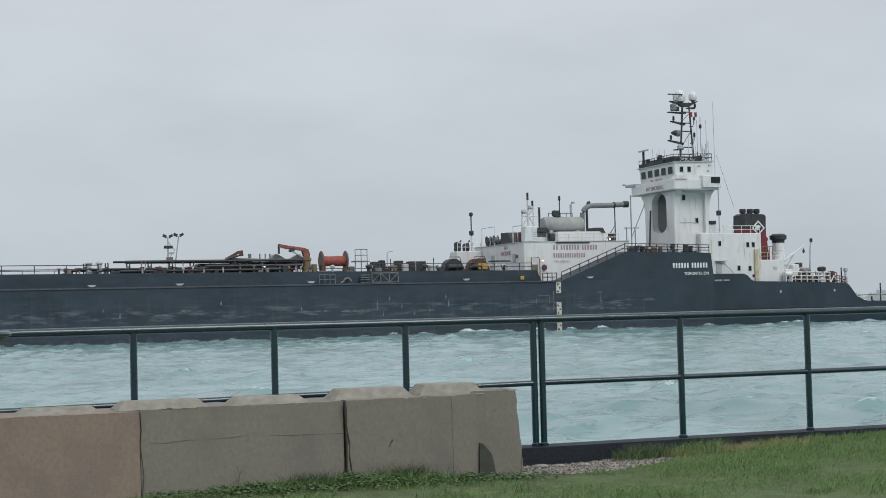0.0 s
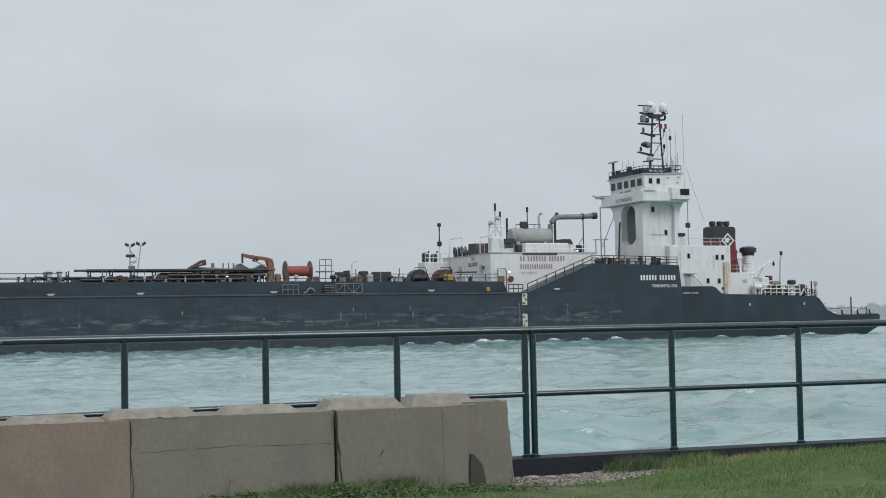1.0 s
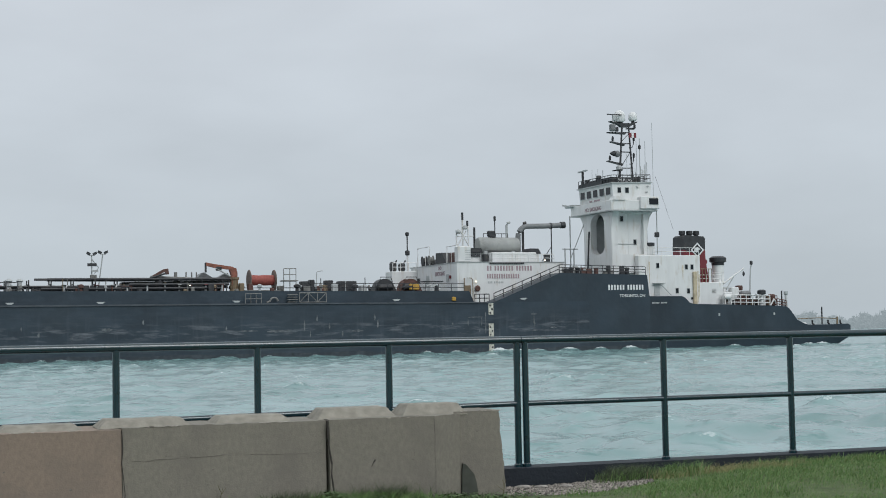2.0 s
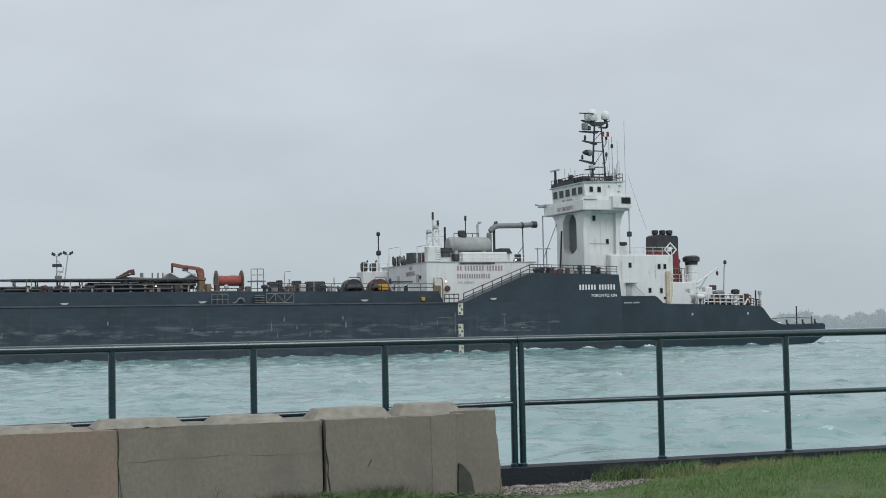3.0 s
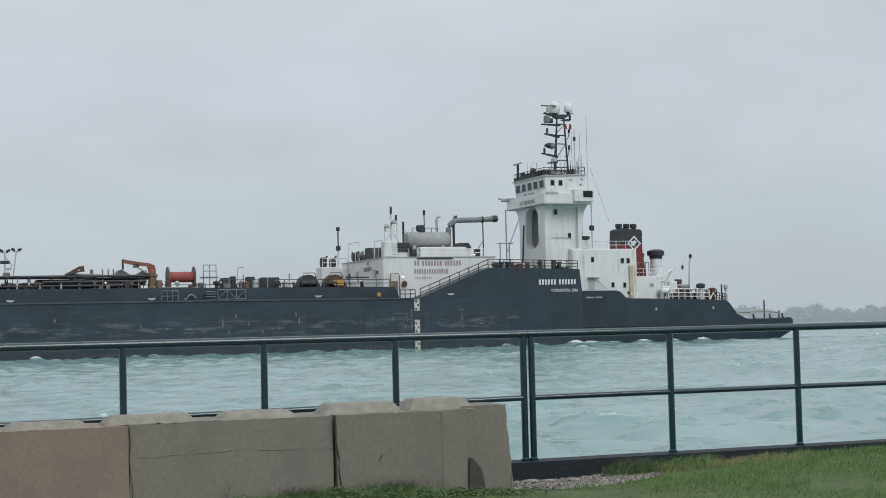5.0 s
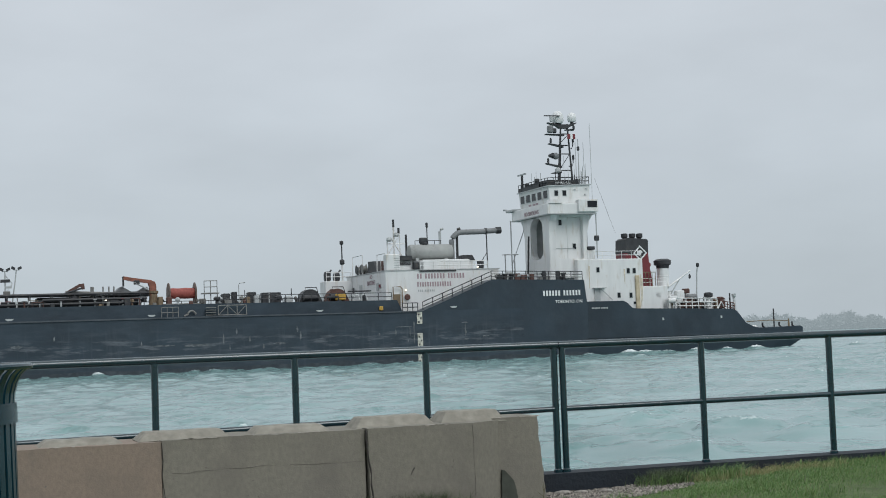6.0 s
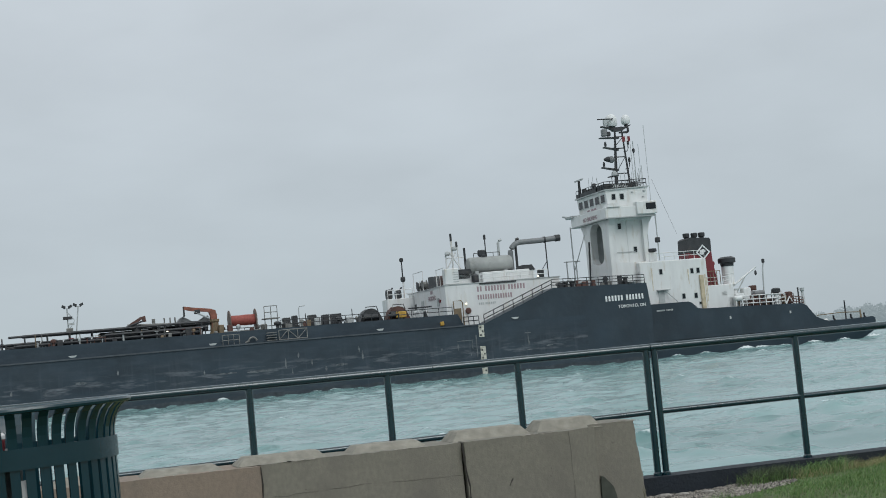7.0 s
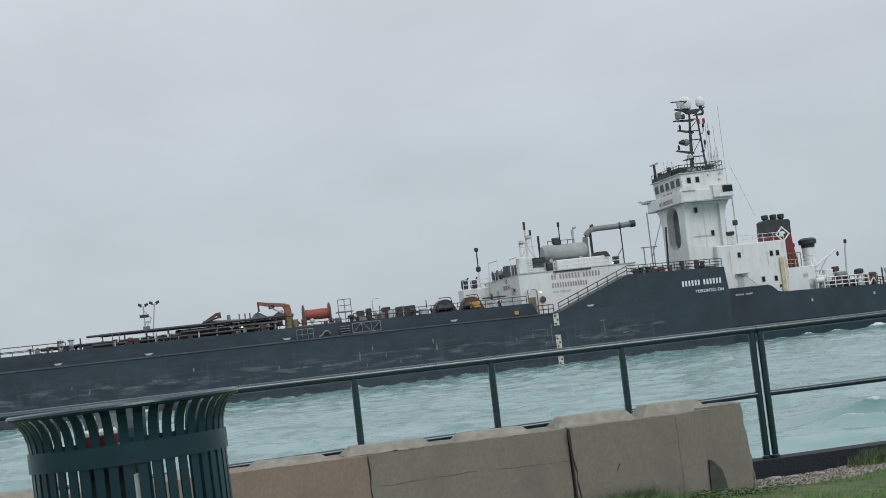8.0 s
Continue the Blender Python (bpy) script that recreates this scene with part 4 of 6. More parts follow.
def build_tug():
    t = thing("tugboat", "black and white pusher tug with tall wheelhouse tower, behind the barge", "tugboat")
    # hull, rounded in plan towards the stern
    outline = [(20, 7.2), (30.4, 7.15), (30.9, 6.95), (31.3, 6.6), (31.7, 6.2), (32.4, 6.05), (40, 5.85), (47.2, 5.6), (47.9, 5.25), (49.2, 3.6), (50.2, 3.15), (51.1, 2.85), (54.5, 2.84), (58.3, 2.95), (58.75, 2.7)]
    bm = bmesh.new()
    rows = []
    for x, z in outline:
        inset = max(0.0, (x - 50) / 8.7) ** 2 * 0.7
        y0, y1 = 4.1 + inset, 17.5 - inset
        low = -3.0
        foot = min(x, 50.5 + 0.05 * (x - 50.5))
        rows.append([bm.verts.new(v) for v in ((x, y0, z), (x, y0 + 0.05, 1.2), (foot, y0 + 0.5, low), (foot, y1 - 0.5, low), (x, y1 - 0.05, 1.2), (x, y1, z))])
    for a, c in zip(rows, rows[1:]):
        for k in range(6):
            bm.faces.new((a[k], a[(k + 1) % 6], c[(k + 1) % 6], c[k]))
    bm.faces.new(rows[0])
    bm.faces.new(rows[-1][::-1])
    part("hull", bm, TUG_HULL, t)
    part("fender", prism(bmesh.new(), [(23.4, 2.3), (23.4, 2.65), (50, 2.45), (57, 2.3), (57, 2.0), (50, 2.1)], 3.99, 4.2), TUG_HULL, t)
    part("hull_marking", boxes(*[(25.7 + 0.2 * i + 0.2 * (i > 5), 25.84 + 0.2 * i + 0.2 * (i > 5), 4.06, 4.1, 6.15, 6.36) for i in range(11)]), GREY, t)
    for x in (36.2, 45.2):
        part("freeing_port", boxes((x, x + 0.24, 4.05, 4.12, 4.35, 4.7)), GREY, t)
    # deckhouse
    part("deckhouse", soft_box(24.5, 34.3, 5.5, 16.1, 5.8, 12.9, 0.12, 2), WHITE, t, "white deckhouse with rust streaks")
    part("aft_house", soft_box(34.3, 38.2, 5.9, 15.7, 5.6, 9.1, 0.1, 2), WHITE, t)
    for x, z, w, hh in ((27.5, 11.45, 0.4, 0.65), (32.05, 11.25, 0.4, 0.65), (32.95, 11.25, 0.4, 0.65), (30.5, 7.95, 0.4, 0.65), (32.3, 7.9, 0.4, 0.65), (32.85, 6.85, 0.3, 0.3)):
        window_side(t, x, z, w, hh, 5.5)
    d = part("door", boxes((26.85, 27.7, 5.42, 5.5, 7.3, 8.95)), GREY, t)
    part("canopy", boxes((26.6, 28.4, 4.9, 5.5, 8.95, 9.03)), GREY, d)
    part("stair", tube(bmesh.new(), [(27.6, 5.0, 8.9), (29.3, 5.0, 7.3)], 0.06, 5), GREY, t)
    part("railing", railing(bmesh.new(), [(26.9, 5.7, 12.9), (34.2, 5.7, 12.9)], 1.05, 2, 1.5, 0.04), WHITE, t)
    part("railing", railing(bmesh.new(), [(34.4, 6.1, 9.1), (38.1, 6.1, 9.1)], 1.05, 2, 1.2, 0.04), WHITE, t)
    part("deck_locker", soft_box(26.5, 27.7, 6.4, 7.6, 12.9, 14.2, 0.1, 1), WHITE, t)
    part("searchlight", lathe(bmesh.new(), [(0.3, 0), (0.75, 0.1), (0.75, 0.5), (0.2, 0.55)], (27.1, 7.0, 14.2), 14), DARK, t)
    # funnel
    f = part("funnel", prism(bmesh.new(), [(32.2, 12.7), (32.25, 14.0), (35.68, 14.0), (35.75, 12.4), (36.0, 12.2), (36.0, 11.9), (35.85, 11.7), (36.25, 9.0), (34.3, 9.0), (34.3, 12.7)], 6.4, 9.4), RED, t, "red funnel with black top")
    part("funnel_top", prism(bmesh.new(), [(32.2, 13.75), (32.3, 15.55), (32.7, 15.8), (35.5, 15.6), (35.72, 15.35), (35.68, 13.75), (34.8, 13.6), (33.8, 13.3), (33.0, 13.5)], 6.36, 9.44), DARK, f)
    bm = bmesh.new()
    c = Vector((34.4, 6.32, 13.68))
    o = [Vector((1.06, 0, 0)), Vector((0, 0, 1.06)), Vector((-1.06, 0, 0)), Vector((0, 0, -1.06))]
    for a, q in zip(o, o[1:] + o[:1]):
        vs = [c + a, c + q, c + q * 0.76, c + a * 0.76]
        bm.faces.new([bm.verts.new(v) for v in vs])
    ret = bmesh.ops.extrude_face_region(bm, geom=list(bm.faces))
    bmesh.ops.translate(bm, vec=(0, -0.05, 0), verts=[v for v in ret["geom"] if isinstance(v, bmesh.types.BMVert)])
    part("funnel_badge", bm, TEXT_WHITE, f, "white diamond outline badge")
    part("badge_mark", prism(bmesh.new(), [(33.85, 13.45), (33.95, 13.95), (34.5, 14.1), (34.85, 13.8), (34.5, 13.6), (34.3, 13.3)], 6.28, 6.32), TEXT_WHITE, f)
    part("badge_ground", prism(bmesh.new(), [(35.26, 13.68), (34.4, 14.54), (33.54, 13.68), (34.4, 12.82)], 6.31, 6.355), DARK, f)
    for x in (32.95, 34.15, 35.25):
        part("exhaust_stub", lathe(bmesh.new(), [(0.3, 15.4), (0.3, 15.85), (0.46, 15.95), (0.46, 16.45), (0.3, 16.5)], (x, 8, 0), 12), DARK, f, smooth=True)
    part("pipe_trunk", soft_box(33.0, 33.6, 5.2, 5.5, 5.8, 10.6, 0.06, 1), material("rust_streaked_white", (0.52, 0.44, 0.31), 0.7, vary=0.25, scale=1.6), t, "rust-streaked pipe trunk")
    part("railing", railing(bmesh.new(), [(34.4, 5.95, 9.1), (36.4, 5.95, 9.1)], 1.9, 1, 0.5, 0.05), OCHRE, t)
    # mushroom ventilator
    v = part("ventilator", lathe(bmesh.new(), [(0.95, 0), (0.85, 0.15), (0.84, 1.45), (0.9, 1.5), (0.84, 1.55), (0.83, 3.0)], (38.33, 7.4, 9.0), 20), WHITE, t, "white ventilator with black mushroom cap", True)
    part("cap", lathe(bmesh.new(), [(0.88, 2.55), (0.92, 2.95), (1.2, 3.05), (1.22, 3.6), (0.8, 3.85)], (38.33, 7.4, 9.0), 20), DARK, v, smooth=True)
    # after deck: crane, racks, rails
    c = part("deck_crane", lathe(bmesh.new(), [(0.45, 0), (0.35, 0.2), (0.32, 2.4), (0.5, 2.6)], (38.9, 7, 5.8), 12), WHITE, t, "small white deck crane")
    part("boom", tube(bmesh.new(), [(38.0, 7, 8.3), (39.0, 7, 9.0), (42.4, 7, 11.15)], 0.2, 8, 0.11), WHITE, c)
    part("hook", lathe(bmesh.new(), [(0.05, 0), (0.18, 0.2), (0.16, 0.5), (0.04, 0.7)], (42.3, 7, 10.0), 8), DARK, c)
    part("boom_ram", tube(bmesh.new(), [(39.0, 7, 7.6), (40.6, 7, 9.9)], 0.09, 6), GREY, c)
    bm = railing(bmesh.new(), [(38.6, 5.2, 5.75), (45.4, 5.2, 5.6)], 1.55, 3, 0.95, 0.075)
    part("stores_rack", bm, WHITE, t, "white and rusty stores rack on the after deck")
    part("railing", railing(bmesh.new(), [(40.5, 5.8, 5.7), (47.0, 5.8, 5.6)], 1.5, 2, 0.8, 0.06), RUST, t)
    for i in range(6):
        x = 40.7 + 0.85 * i
        part("stored_drum", lathe(bmesh.new(), [(0.3, 0), (0.33, 0.1), (0.33, 0.9), (0.3, 1.0)], (x, 6.6, 5.7), 12), (RUST, DARK, DARK, OCHRE, DARK, RUST)[i], t)
    part("life_raft", lathe(bmesh.new(), [(0.15, 37.6), (0.36, 37.7), (0.36, 38.8), (0.15, 38.9)], (0, 5.1, 7.0), 14, "x"), WHITE, t, "white life raft canister", True)
    part("raft_cradle", boxes((37.8, 37.95, 4.9, 5.6, 5.8, 6.8), (38.75, 38.9, 4.9, 5.6, 5.8, 6.8)), WHITE, t)
    part("tow_winch", soft_box(41.2, 43.6, 9, 12, 5.6, 8.0, 0.25, 2), WHITE, t)
    part("hatch", soft_box(42.0, 42.9, 8.2, 9.0, 8.0, 8.7, 0.1, 1), RUST, t)
    part("aft_light_mast", tube(bmesh.new(), [(43.15, 7, 5.7), (43.45, 7, 10.9), (43.6, 7, 11.7)], 0.1, 6), GREY, t)
    part("aft_light", lathe(bmesh.new(), [(0.1, 0), (0.22, 0.1), (0.22, 0.5), (0.08, 0.6)], (43.62, 7, 11.6), 8), DARK, t)
    v = part("deck_ventilator", lathe(bmesh.new(), [(0.4, 0), (0.35, 0.2), (0.35, 1.8)], (44.3, 5.6, 5.6), 14), WHITE, t, "white vent with black cap", True)
    part("cap", lathe(bmesh.new(), [(0.4, 1.7), (0.62, 1.8), (0.62, 2.25), (0.35, 2.4)], (44.3, 5.6, 5.6), 14), DARK, v, smooth=True)
    part("machinery", soft_box(41.6, 43.2, 6.4, 7.4, 6.8, 7.9, 0.3, 2), PIPE_GREY, t)
    for x, z0, w, hh, mat in ((37.0, 5.9, 1.6, 1.5, WHITE), (36.2, 7.4, 1.0, 0.9, WHITE), (38.4, 7.0, 1.3, 0.7, WHITE), (39.6, 6.8, 1.2, 1.6, WHITE), (45.2, 5.7, 0.9, 1.3, OCHRE), (46.2, 5.7, 0.8, 1.1, RUST), (40.9, 5.8, 0.9, 1.6, RUST)):
        part("deck_machine", soft_box(x, x + w, 5.9, 7.0, z0, z0 + hh, 0.16, 2), mat, t)
    part("tow_guide", tube(bmesh.new(), [(45.4, 5.1, 5.7), (46.0, 5.1, 6.6), (46.6, 5.1, 5.7)], 0.13, 6), WHITE, t)
    part("capstan", lathe(bmesh.new(), [(0.5, 0), (0.3, 0.4), (0.32, 1.6), (0.55, 1.7), (0.55, 2.3), (0.3, 2.4)], (47.2, 7.5, 5.0), 14), RUST, t, smooth=True)
    part("vent_post", lathe(bmesh.new(), [(0.28, 0), (0.25, 1.2), (0.18, 1.3), (0.18, 2.0), (0.3, 2.1), (0.3, 2.5)], (48.1, 5.2, 5.2), 10), GREY, t, smooth=True)
    part("railing", railing(bmesh.new(), [(46.4, 5.0, 5.6), (48.0, 5.0, 5.3)], 1.1, 3, 0.6, 0.06), RUST, t)
    bm = tube(bmesh.new(), [(49.6, 4.6, 3.75), (53.5, 4.8, 3.85), (56.6, 5.0, 3.7)], 0.07, 6)
    tube(bm, [(56.6, 5.0, 2.8), (56.6, 5.0, 4.0)], 0.16, 8, 0.1)
    rnd = random.Random(9)
    for i in range(34):
        x, y = rnd.uniform(38.6, 48.2), rnd.uniform(5.6, 9.5)
        mat = rnd.choice((WHITE, WHITE, RUST, OCHRE, DARK, STEEL))
        z = 5.6
        if rnd.random() < 0.5:
            part("deck_fitting", soft_box(x, x + rnd.uniform(0.3, 0.8), y, y + 0.5, z, z + rnd.uniform(0.6, 1.9), 0.06, 1), mat, t)
        else:
            part("deck_post", tube(bmesh.new(), [(x, y, z), (x, y, z + rnd.uniform(1.2, 2.4))], rnd.uniform(0.05, 0.12), 6), mat, t)
    for x, z0, l in ((33.9, 6.2, 4.5), (34.1, 7.0, 3.2), (31.5, 9.5, 2.0), (26.2, 9.0, 3.0)):
        part("rust_streak", prism(bmesh.new(), [(x - 0.05, z0), (x - 0.12, z0 + l), (x + 0.1, z0 + l), (x + 0.03, z0)], 5.485, 5.5), material("rust_stain", (0.58, 0.52, 0.42), 0.8, vary=0.3, scale=3), t)
    part("stern_rail", bm, OCHRE, t, "ochre stern towing bar")
    for x in (52.6, 55.3, 57.4):
        part("stern_post", tube(bmesh.new(), [(x + 0.35, 5.4, 2.75), (x, 5.4, 3.1), (x, 5.4, 3.55)], 0.13, 6), DARK, t)
    part("stern_light_post", tube(bmesh.new(), [(56.1, 8, 2.8), (56.1, 8, 5.5)], 0.1, 6), DARK, t)
    part("towing_hook", soft_box(50.6, 52.2, 6.0, 7.4, 2.7, 3.2, 0.15, 1), WHITE, t)
    # ---------- wheelhouse tower ----------
    def upright(pts, x0, x1):
        """Extrudes an outline in y and z along x."""
        bm = bmesh.new()
        a = [bm.verts.new((x0, y, z)) for y, z in pts]
        c = [bm.verts.new((x1, y, z)) for y, z in pts]
        n = len(pts)
        for i in range(n):
            j = (i + 1) % n
            bm.faces.new((a[i], c[i], c[j], a[j]))
        for ring in (a, c):
            es = [bm.edges.get((ring[i], ring[(i + 1) % n])) for i in range(n)]
            bmesh.ops.triangle_fill(bm, use_beauty=True, edges=es)
        return bm

    w = part("tower", soft_box(23.9, 26.6, 7.2, 14.4, 7.0, 19.1, 0.1, 2), WHITE, t, "white tower with arched front recess")
    oy = 10.8
    hole = [(oy - 2.1, 14.2)] + [(oy - 2.1 * math.cos(radians(q)), 14.2 - 1.0 * math.sin(radians(q))) for q in range(15, 166, 15)] + [(oy + 2.1, 14.2)]
    hole += [(oy + 2.1, 17.5)] + [(oy + 2.1 * math.cos(radians(q)), 17.5 + 1.45 * math.sin(radians(q))) for q in range(15, 166, 15)] + [(oy - 2.1, 17.5)]
    ring = [(6.6, 7.0), (15.0, 7.0), (15.0, 16.5), (15.5, 18.2), (16.4, 19.1), (5.8, 19.1), (6.3, 18.2), (6.6, 16.5)]
    bm = bmesh.new()
    es = []
    for loop in (ring, hole):
        vs = [bm.verts.new((21.0, y, z)) for y, z in loop]
        es += [bm.edges.new((vs[i], vs[(i + 1) % len(vs)])) for i in range(len(vs))]
    bmesh.ops.triangle_fill(bm, use_beauty=True, edges=es)
    ret = bmesh.ops.extrude_face_region(bm, geom=list(bm.faces))
    bmesh.ops.translate(bm, vec=(0.95, 0, 0), verts=[v for v in ret["geom"] if isinstance(v, bmesh.types.BMVert)])
    part("front_frame", bm, WHITE, w)
    # side frames round recessed panels
    panel = [(21.97, 14.2)] + arc(22.95, 14.05, 0.97, 190, 265, 4) + [(26.0, 13.08), (26.05, 18.7)] + arc(23.0, 17.9, 0.95, 95, 175, 4)
    rim = [(21.1, 10.5), (26.9, 10.5), (26.6, 12.6), (26.6, 16.4), (27.0, 18.2), (27.6, 19.1), (21.1, 19.1)]
    for y0, dy in ((6.55, 0.7), (15.05, -0.7)):
        bm = bmesh.new()
        es = []
        for loop in (rim, panel):
            vs = [bm.verts.new((x, y0, z)) for x, z in loop]
            es += [bm.edges.new((vs[i], vs[(i + 1) % len(vs)])) for i in range(len(vs))]
        bmesh.ops.triangle_fill(bm, use_beauty=True, edges=es)
        ret = bmesh.ops.extrude_face_region(bm, geom=list(bm.faces))
        bmesh.ops.translate(bm, vec=(0, dy, 0), verts=[v for v in ret["geom"] if isinstance(v, bmesh.types.BMVert)])
        part("side_frame", bm, WHITE, w)
    # grey lining keeps the front recess darker than the white tower
    part("recess_wall", boxes((23.78, 23.9, 8.2, 13.4, 10.5, 19.1)), GREY, w)
    for y in (7.55, 13.4):
        part("back_wall", boxes((21.95, 24.0, y, y + 0.65, 10.5, 19.1)), GREY, w)
    part("side_plate", boxes((21.96, 23.9, 7.2, 7.5, 10.5, 19.1)), WHITE, w)
    for x, z in ((22.85, 18.05), (24.85, 14.8)):
        window_side(w, x + 0.1, z, 0.42, 0.7, 7.2)
    part("ledge", boxes((22.0, 24.9, 7.1, 7.2, 14.5, 14.58)), GREY, w)
    part("ladder", railing(bmesh.new(), [(26.95, 7.2, 7.5), (26.95, 7.7, 7.5)], 11.4, 26, 0.5, 0.035), GREY, w)
    wing = part("bridge_deck", soft_box(20.3, 27.4, 5.1, 17.7, 19.1, 20.5, 0.06, 1), WHITE, t)
    part("deck_edge", boxes((20.2, 27.5, 5.0, 17.8, 19.0, 19.12)), GREY, wing)
    part("wing_cab", soft_box(24.7, 27.6, 4.7, 6.3, 19.3, 21.0, 0.06, 1), WHITE, wing)
    part("cab_window", boxes((26.0, 27.4, 4.64, 4.7, 19.9, 20.75)), GLASS, wing)
    part("wing_platform", soft_box(19.9, 21.6, 16.6, 18.9, 20.4, 20.75, 0.05, 1), GREY, wing)
    part("wing_lamp", tube(bmesh.new(), [(20.2, 18.6, 20.7), (19.8, 19.4, 20.9)], 0.14, 6), GREY, wing)
    part("wing_shelf", prism(bmesh.new(), [(20.5, 20.5), (20.8, 21.0), (22.2, 21.05), (22.4, 20.5)], 4.9, 6.2), WHITE, wing)
    wh = part("wheelhouse", prism(bmesh.new(), [(21.05, 20.4), (20.8, 22.85), (26.9, 23.05), (26.7, 20.4)], 5.7, 16.0), WHITE, t)
    part("wheelhouse_roof", prism(bmesh.new(), [(20.55, 22.8), (20.55, 22.94), (27.05, 23.14), (27.05, 23.0)], 5.5, 16.2), GREY, wh)
    for i in range(5):
        window_front(wh, 6.95 + 1.98 * i, 21.85, 1.25, 0.98, 20.9)
    for x, g in ((21.9, 0.5), (23.1, 0.5)):
        window_side(wh, x, 21.9, g, 0.7, 5.7)
    for x, z in ((24.5, 22.3), (26.0, 21.6), (26.2, 22.4)):
        part("wall_lamp", soft_box(x, x + 0.3, 5.5, 5.7, z, z + 0.2, 0.04, 1), GREY, wh)
    part("roof_parapet", boxes((20.7, 20.8, 8.6, 15.9, 22.95, 23.5)), DARK, wh)
    part("roof_gear", soft_box(21.0, 22.4, 8.0, 13.5, 22.95, 23.7, 0.2, 1), DARK, wh)
    board = part("name_board", boxes((21.4, 25.0, 6.2, 6.3, 23.05, 23.75)), DARK, wh)
    lettering("EVERLAST", 0.62, TEXT_WHITE, board, Matrix.Translation((23.2, 6.18, 23.18)) @ ON_SIDE, "white painted vessel name")
    lettering("NO SMOKING", 0.8, TEXT_RED, wing, Matrix.Translation((20.27, 10.6, 19.35)) @ ON_FRONT, "faded red warning")
    for y in (12.6, 11.2, 10.2):
        part("letter_bar", boxes((20.95, 20.99, y - 0.4, y + 0.4, 20.75, 20.98)), TEXT_RED, wh)
    part("railing", railing(bmesh.new(), [(20.8, 16.0, 22.95), (20.8, 5.9, 22.95), (26.9, 5.9, 23.1), (26.9, 16.0, 23.1)], 1.05, 2, 0.9, 0.045), DARK, wh)
    for x, y, z1 in ((26.2, 6.6, 24.9), (25.4, 7.2, 24.6), (26.8, 8.0, 25.2), (21.2, 15.2, 24.6), (21.6, 12.0, 24.8), (22.6, 7.2, 24.7), (21.3, 9.3, 25.0), (26.5, 10.5, 24.7)):
        part("roof_post", tube(bmesh.new(), [(x, y, 22.95), (x, y, z1)], 0.055, 5), DARK if z1 < 24.8 else GREY, wh)
    for x, y, z1 in ((21.2, 14.2, 24.2), (21.0, 10.2, 24.4), (25.9, 7.6, 24.1), (26.3, 9.4, 24.2)):
        part("roof_gear", soft_box(x, x + 0.55, y, y + 0.7, 22.95, z1, 0.15, 2), DARK, wh)
    # lattice mast
    m = part("mast", bmesh.new(), DARK, t, "dark lattice mast with radar and satellite domes")
    legs = [((24.2, 10.0, 23.2), (25.15, 10.4, 32.0)), ((26.45, 10.0, 23.2), (26.1, 10.4, 32.0)), ((25.3, 11.9, 23.2), (25.5, 11.2, 32.0))]
    for p, q in legs:
        part("leg", tube(bmesh.new(), [p, q], 0.14, 6, 0.11), DARK, m)
    for z in (24.5, 25.5, 27.8, 29.0, 30.6):
        k = (z - 23.2) / 8.8
        x0, x1 = 24.2 + 0.95 * k, 26.45 - 0.35 * k
        part("brace", tube(bmesh.new(), [(x0, 10.0 + 0.4 * k, z), (x1, 10.0 + 0.4 * k, z)], 0.08, 5), DARK, m)
        part("brace", tube(bmesh.new(), [(x0, 10.0 + 0.4 * k, z), (25.35, 11.9 - 0.7 * k, z)], 0.06, 5), DARK, m)
    for z0, z1 in ((25.5, 27.8), (29.0, 30.6)):
        part("diagonal", tube(bmesh.new(), [(24.5, 10.1, z0), (26.2, 10.2, z1)], 0.05, 5), DARK, m)
    # head platform, spreading upwards from the legs
    part("head_platform", prism(bmesh.new(), [(23.2, 32.2), (23.3, 32.08), (24.5, 31.75), (25.0, 31.4), (26.2, 31.4), (26.6, 31.65), (27.5, 32.12), (27.5, 32.24), (26.4, 31.95), (24.6, 31.95)], 10.25, 11.0), DARK, m)
    for x0, x1, z, drop in ((22.85, 25.6, 30.5, 0.0), (23.3, 25.4, 29.2, 0.35), (22.75, 25.1, 26.45, 0.4), (25.9, 27.1, 31.15, -0.1), (23.6, 25.0, 25.1, -0.2)):
        part("platform", prism(bmesh.new(), [(x0, z), (x0, z + 0.12), (x1, z + 0.12 - drop), (x1, z - drop - 0.14)], 10.3, 10.95), DARK, m)
    for x, z in ((26.8, 29.0), (26.75, 26.6)):
        part("light_bracket", tube(bmesh.new(), [(26.1, 10.3, z - 0.5), (26.6, 10.3, z - 0.45), (x, 10.3, z), (x, 10.3, z + 0.5)], 0.07, 6), DARK, m)
    for x, z, r in ((24.8, 32.1, 0.82), (26.95, 32.35, 0.62)):
        d = part("satellite_dome", lathe(bmesh.new(), [(r * 0.8, 0), (r, 0.35 * r), (r, 1.15 * r), (r * 0.87, 1.6 * r), (r * 0.5, 1.98 * r), (r * 0.1, 2.12 * r)], (x, 10.6, z), 20), WHITE, m, "white satellite dome", True)
        part("dome_base", tube(bmesh.new(), [(x, 10.6, 31.8), (x, 10.6, z + 0.1)], 0.4 * r, 10), DARK, d)
    part("radar_scanner", boxes((22.4, 24.7, 9.6, 9.8, 32.95, 33.08)), DARK, m)
    part("scanner_motor", soft_box(23.25, 23.7, 9.55, 9.95, 32.15, 32.95, 0.1, 2), GREY, m)
    part("radar_scanner", soft_box(22.9, 23.7, 9.5, 10.3, 30.66, 31.7, 0.2, 2), PIPE_GREY, m)
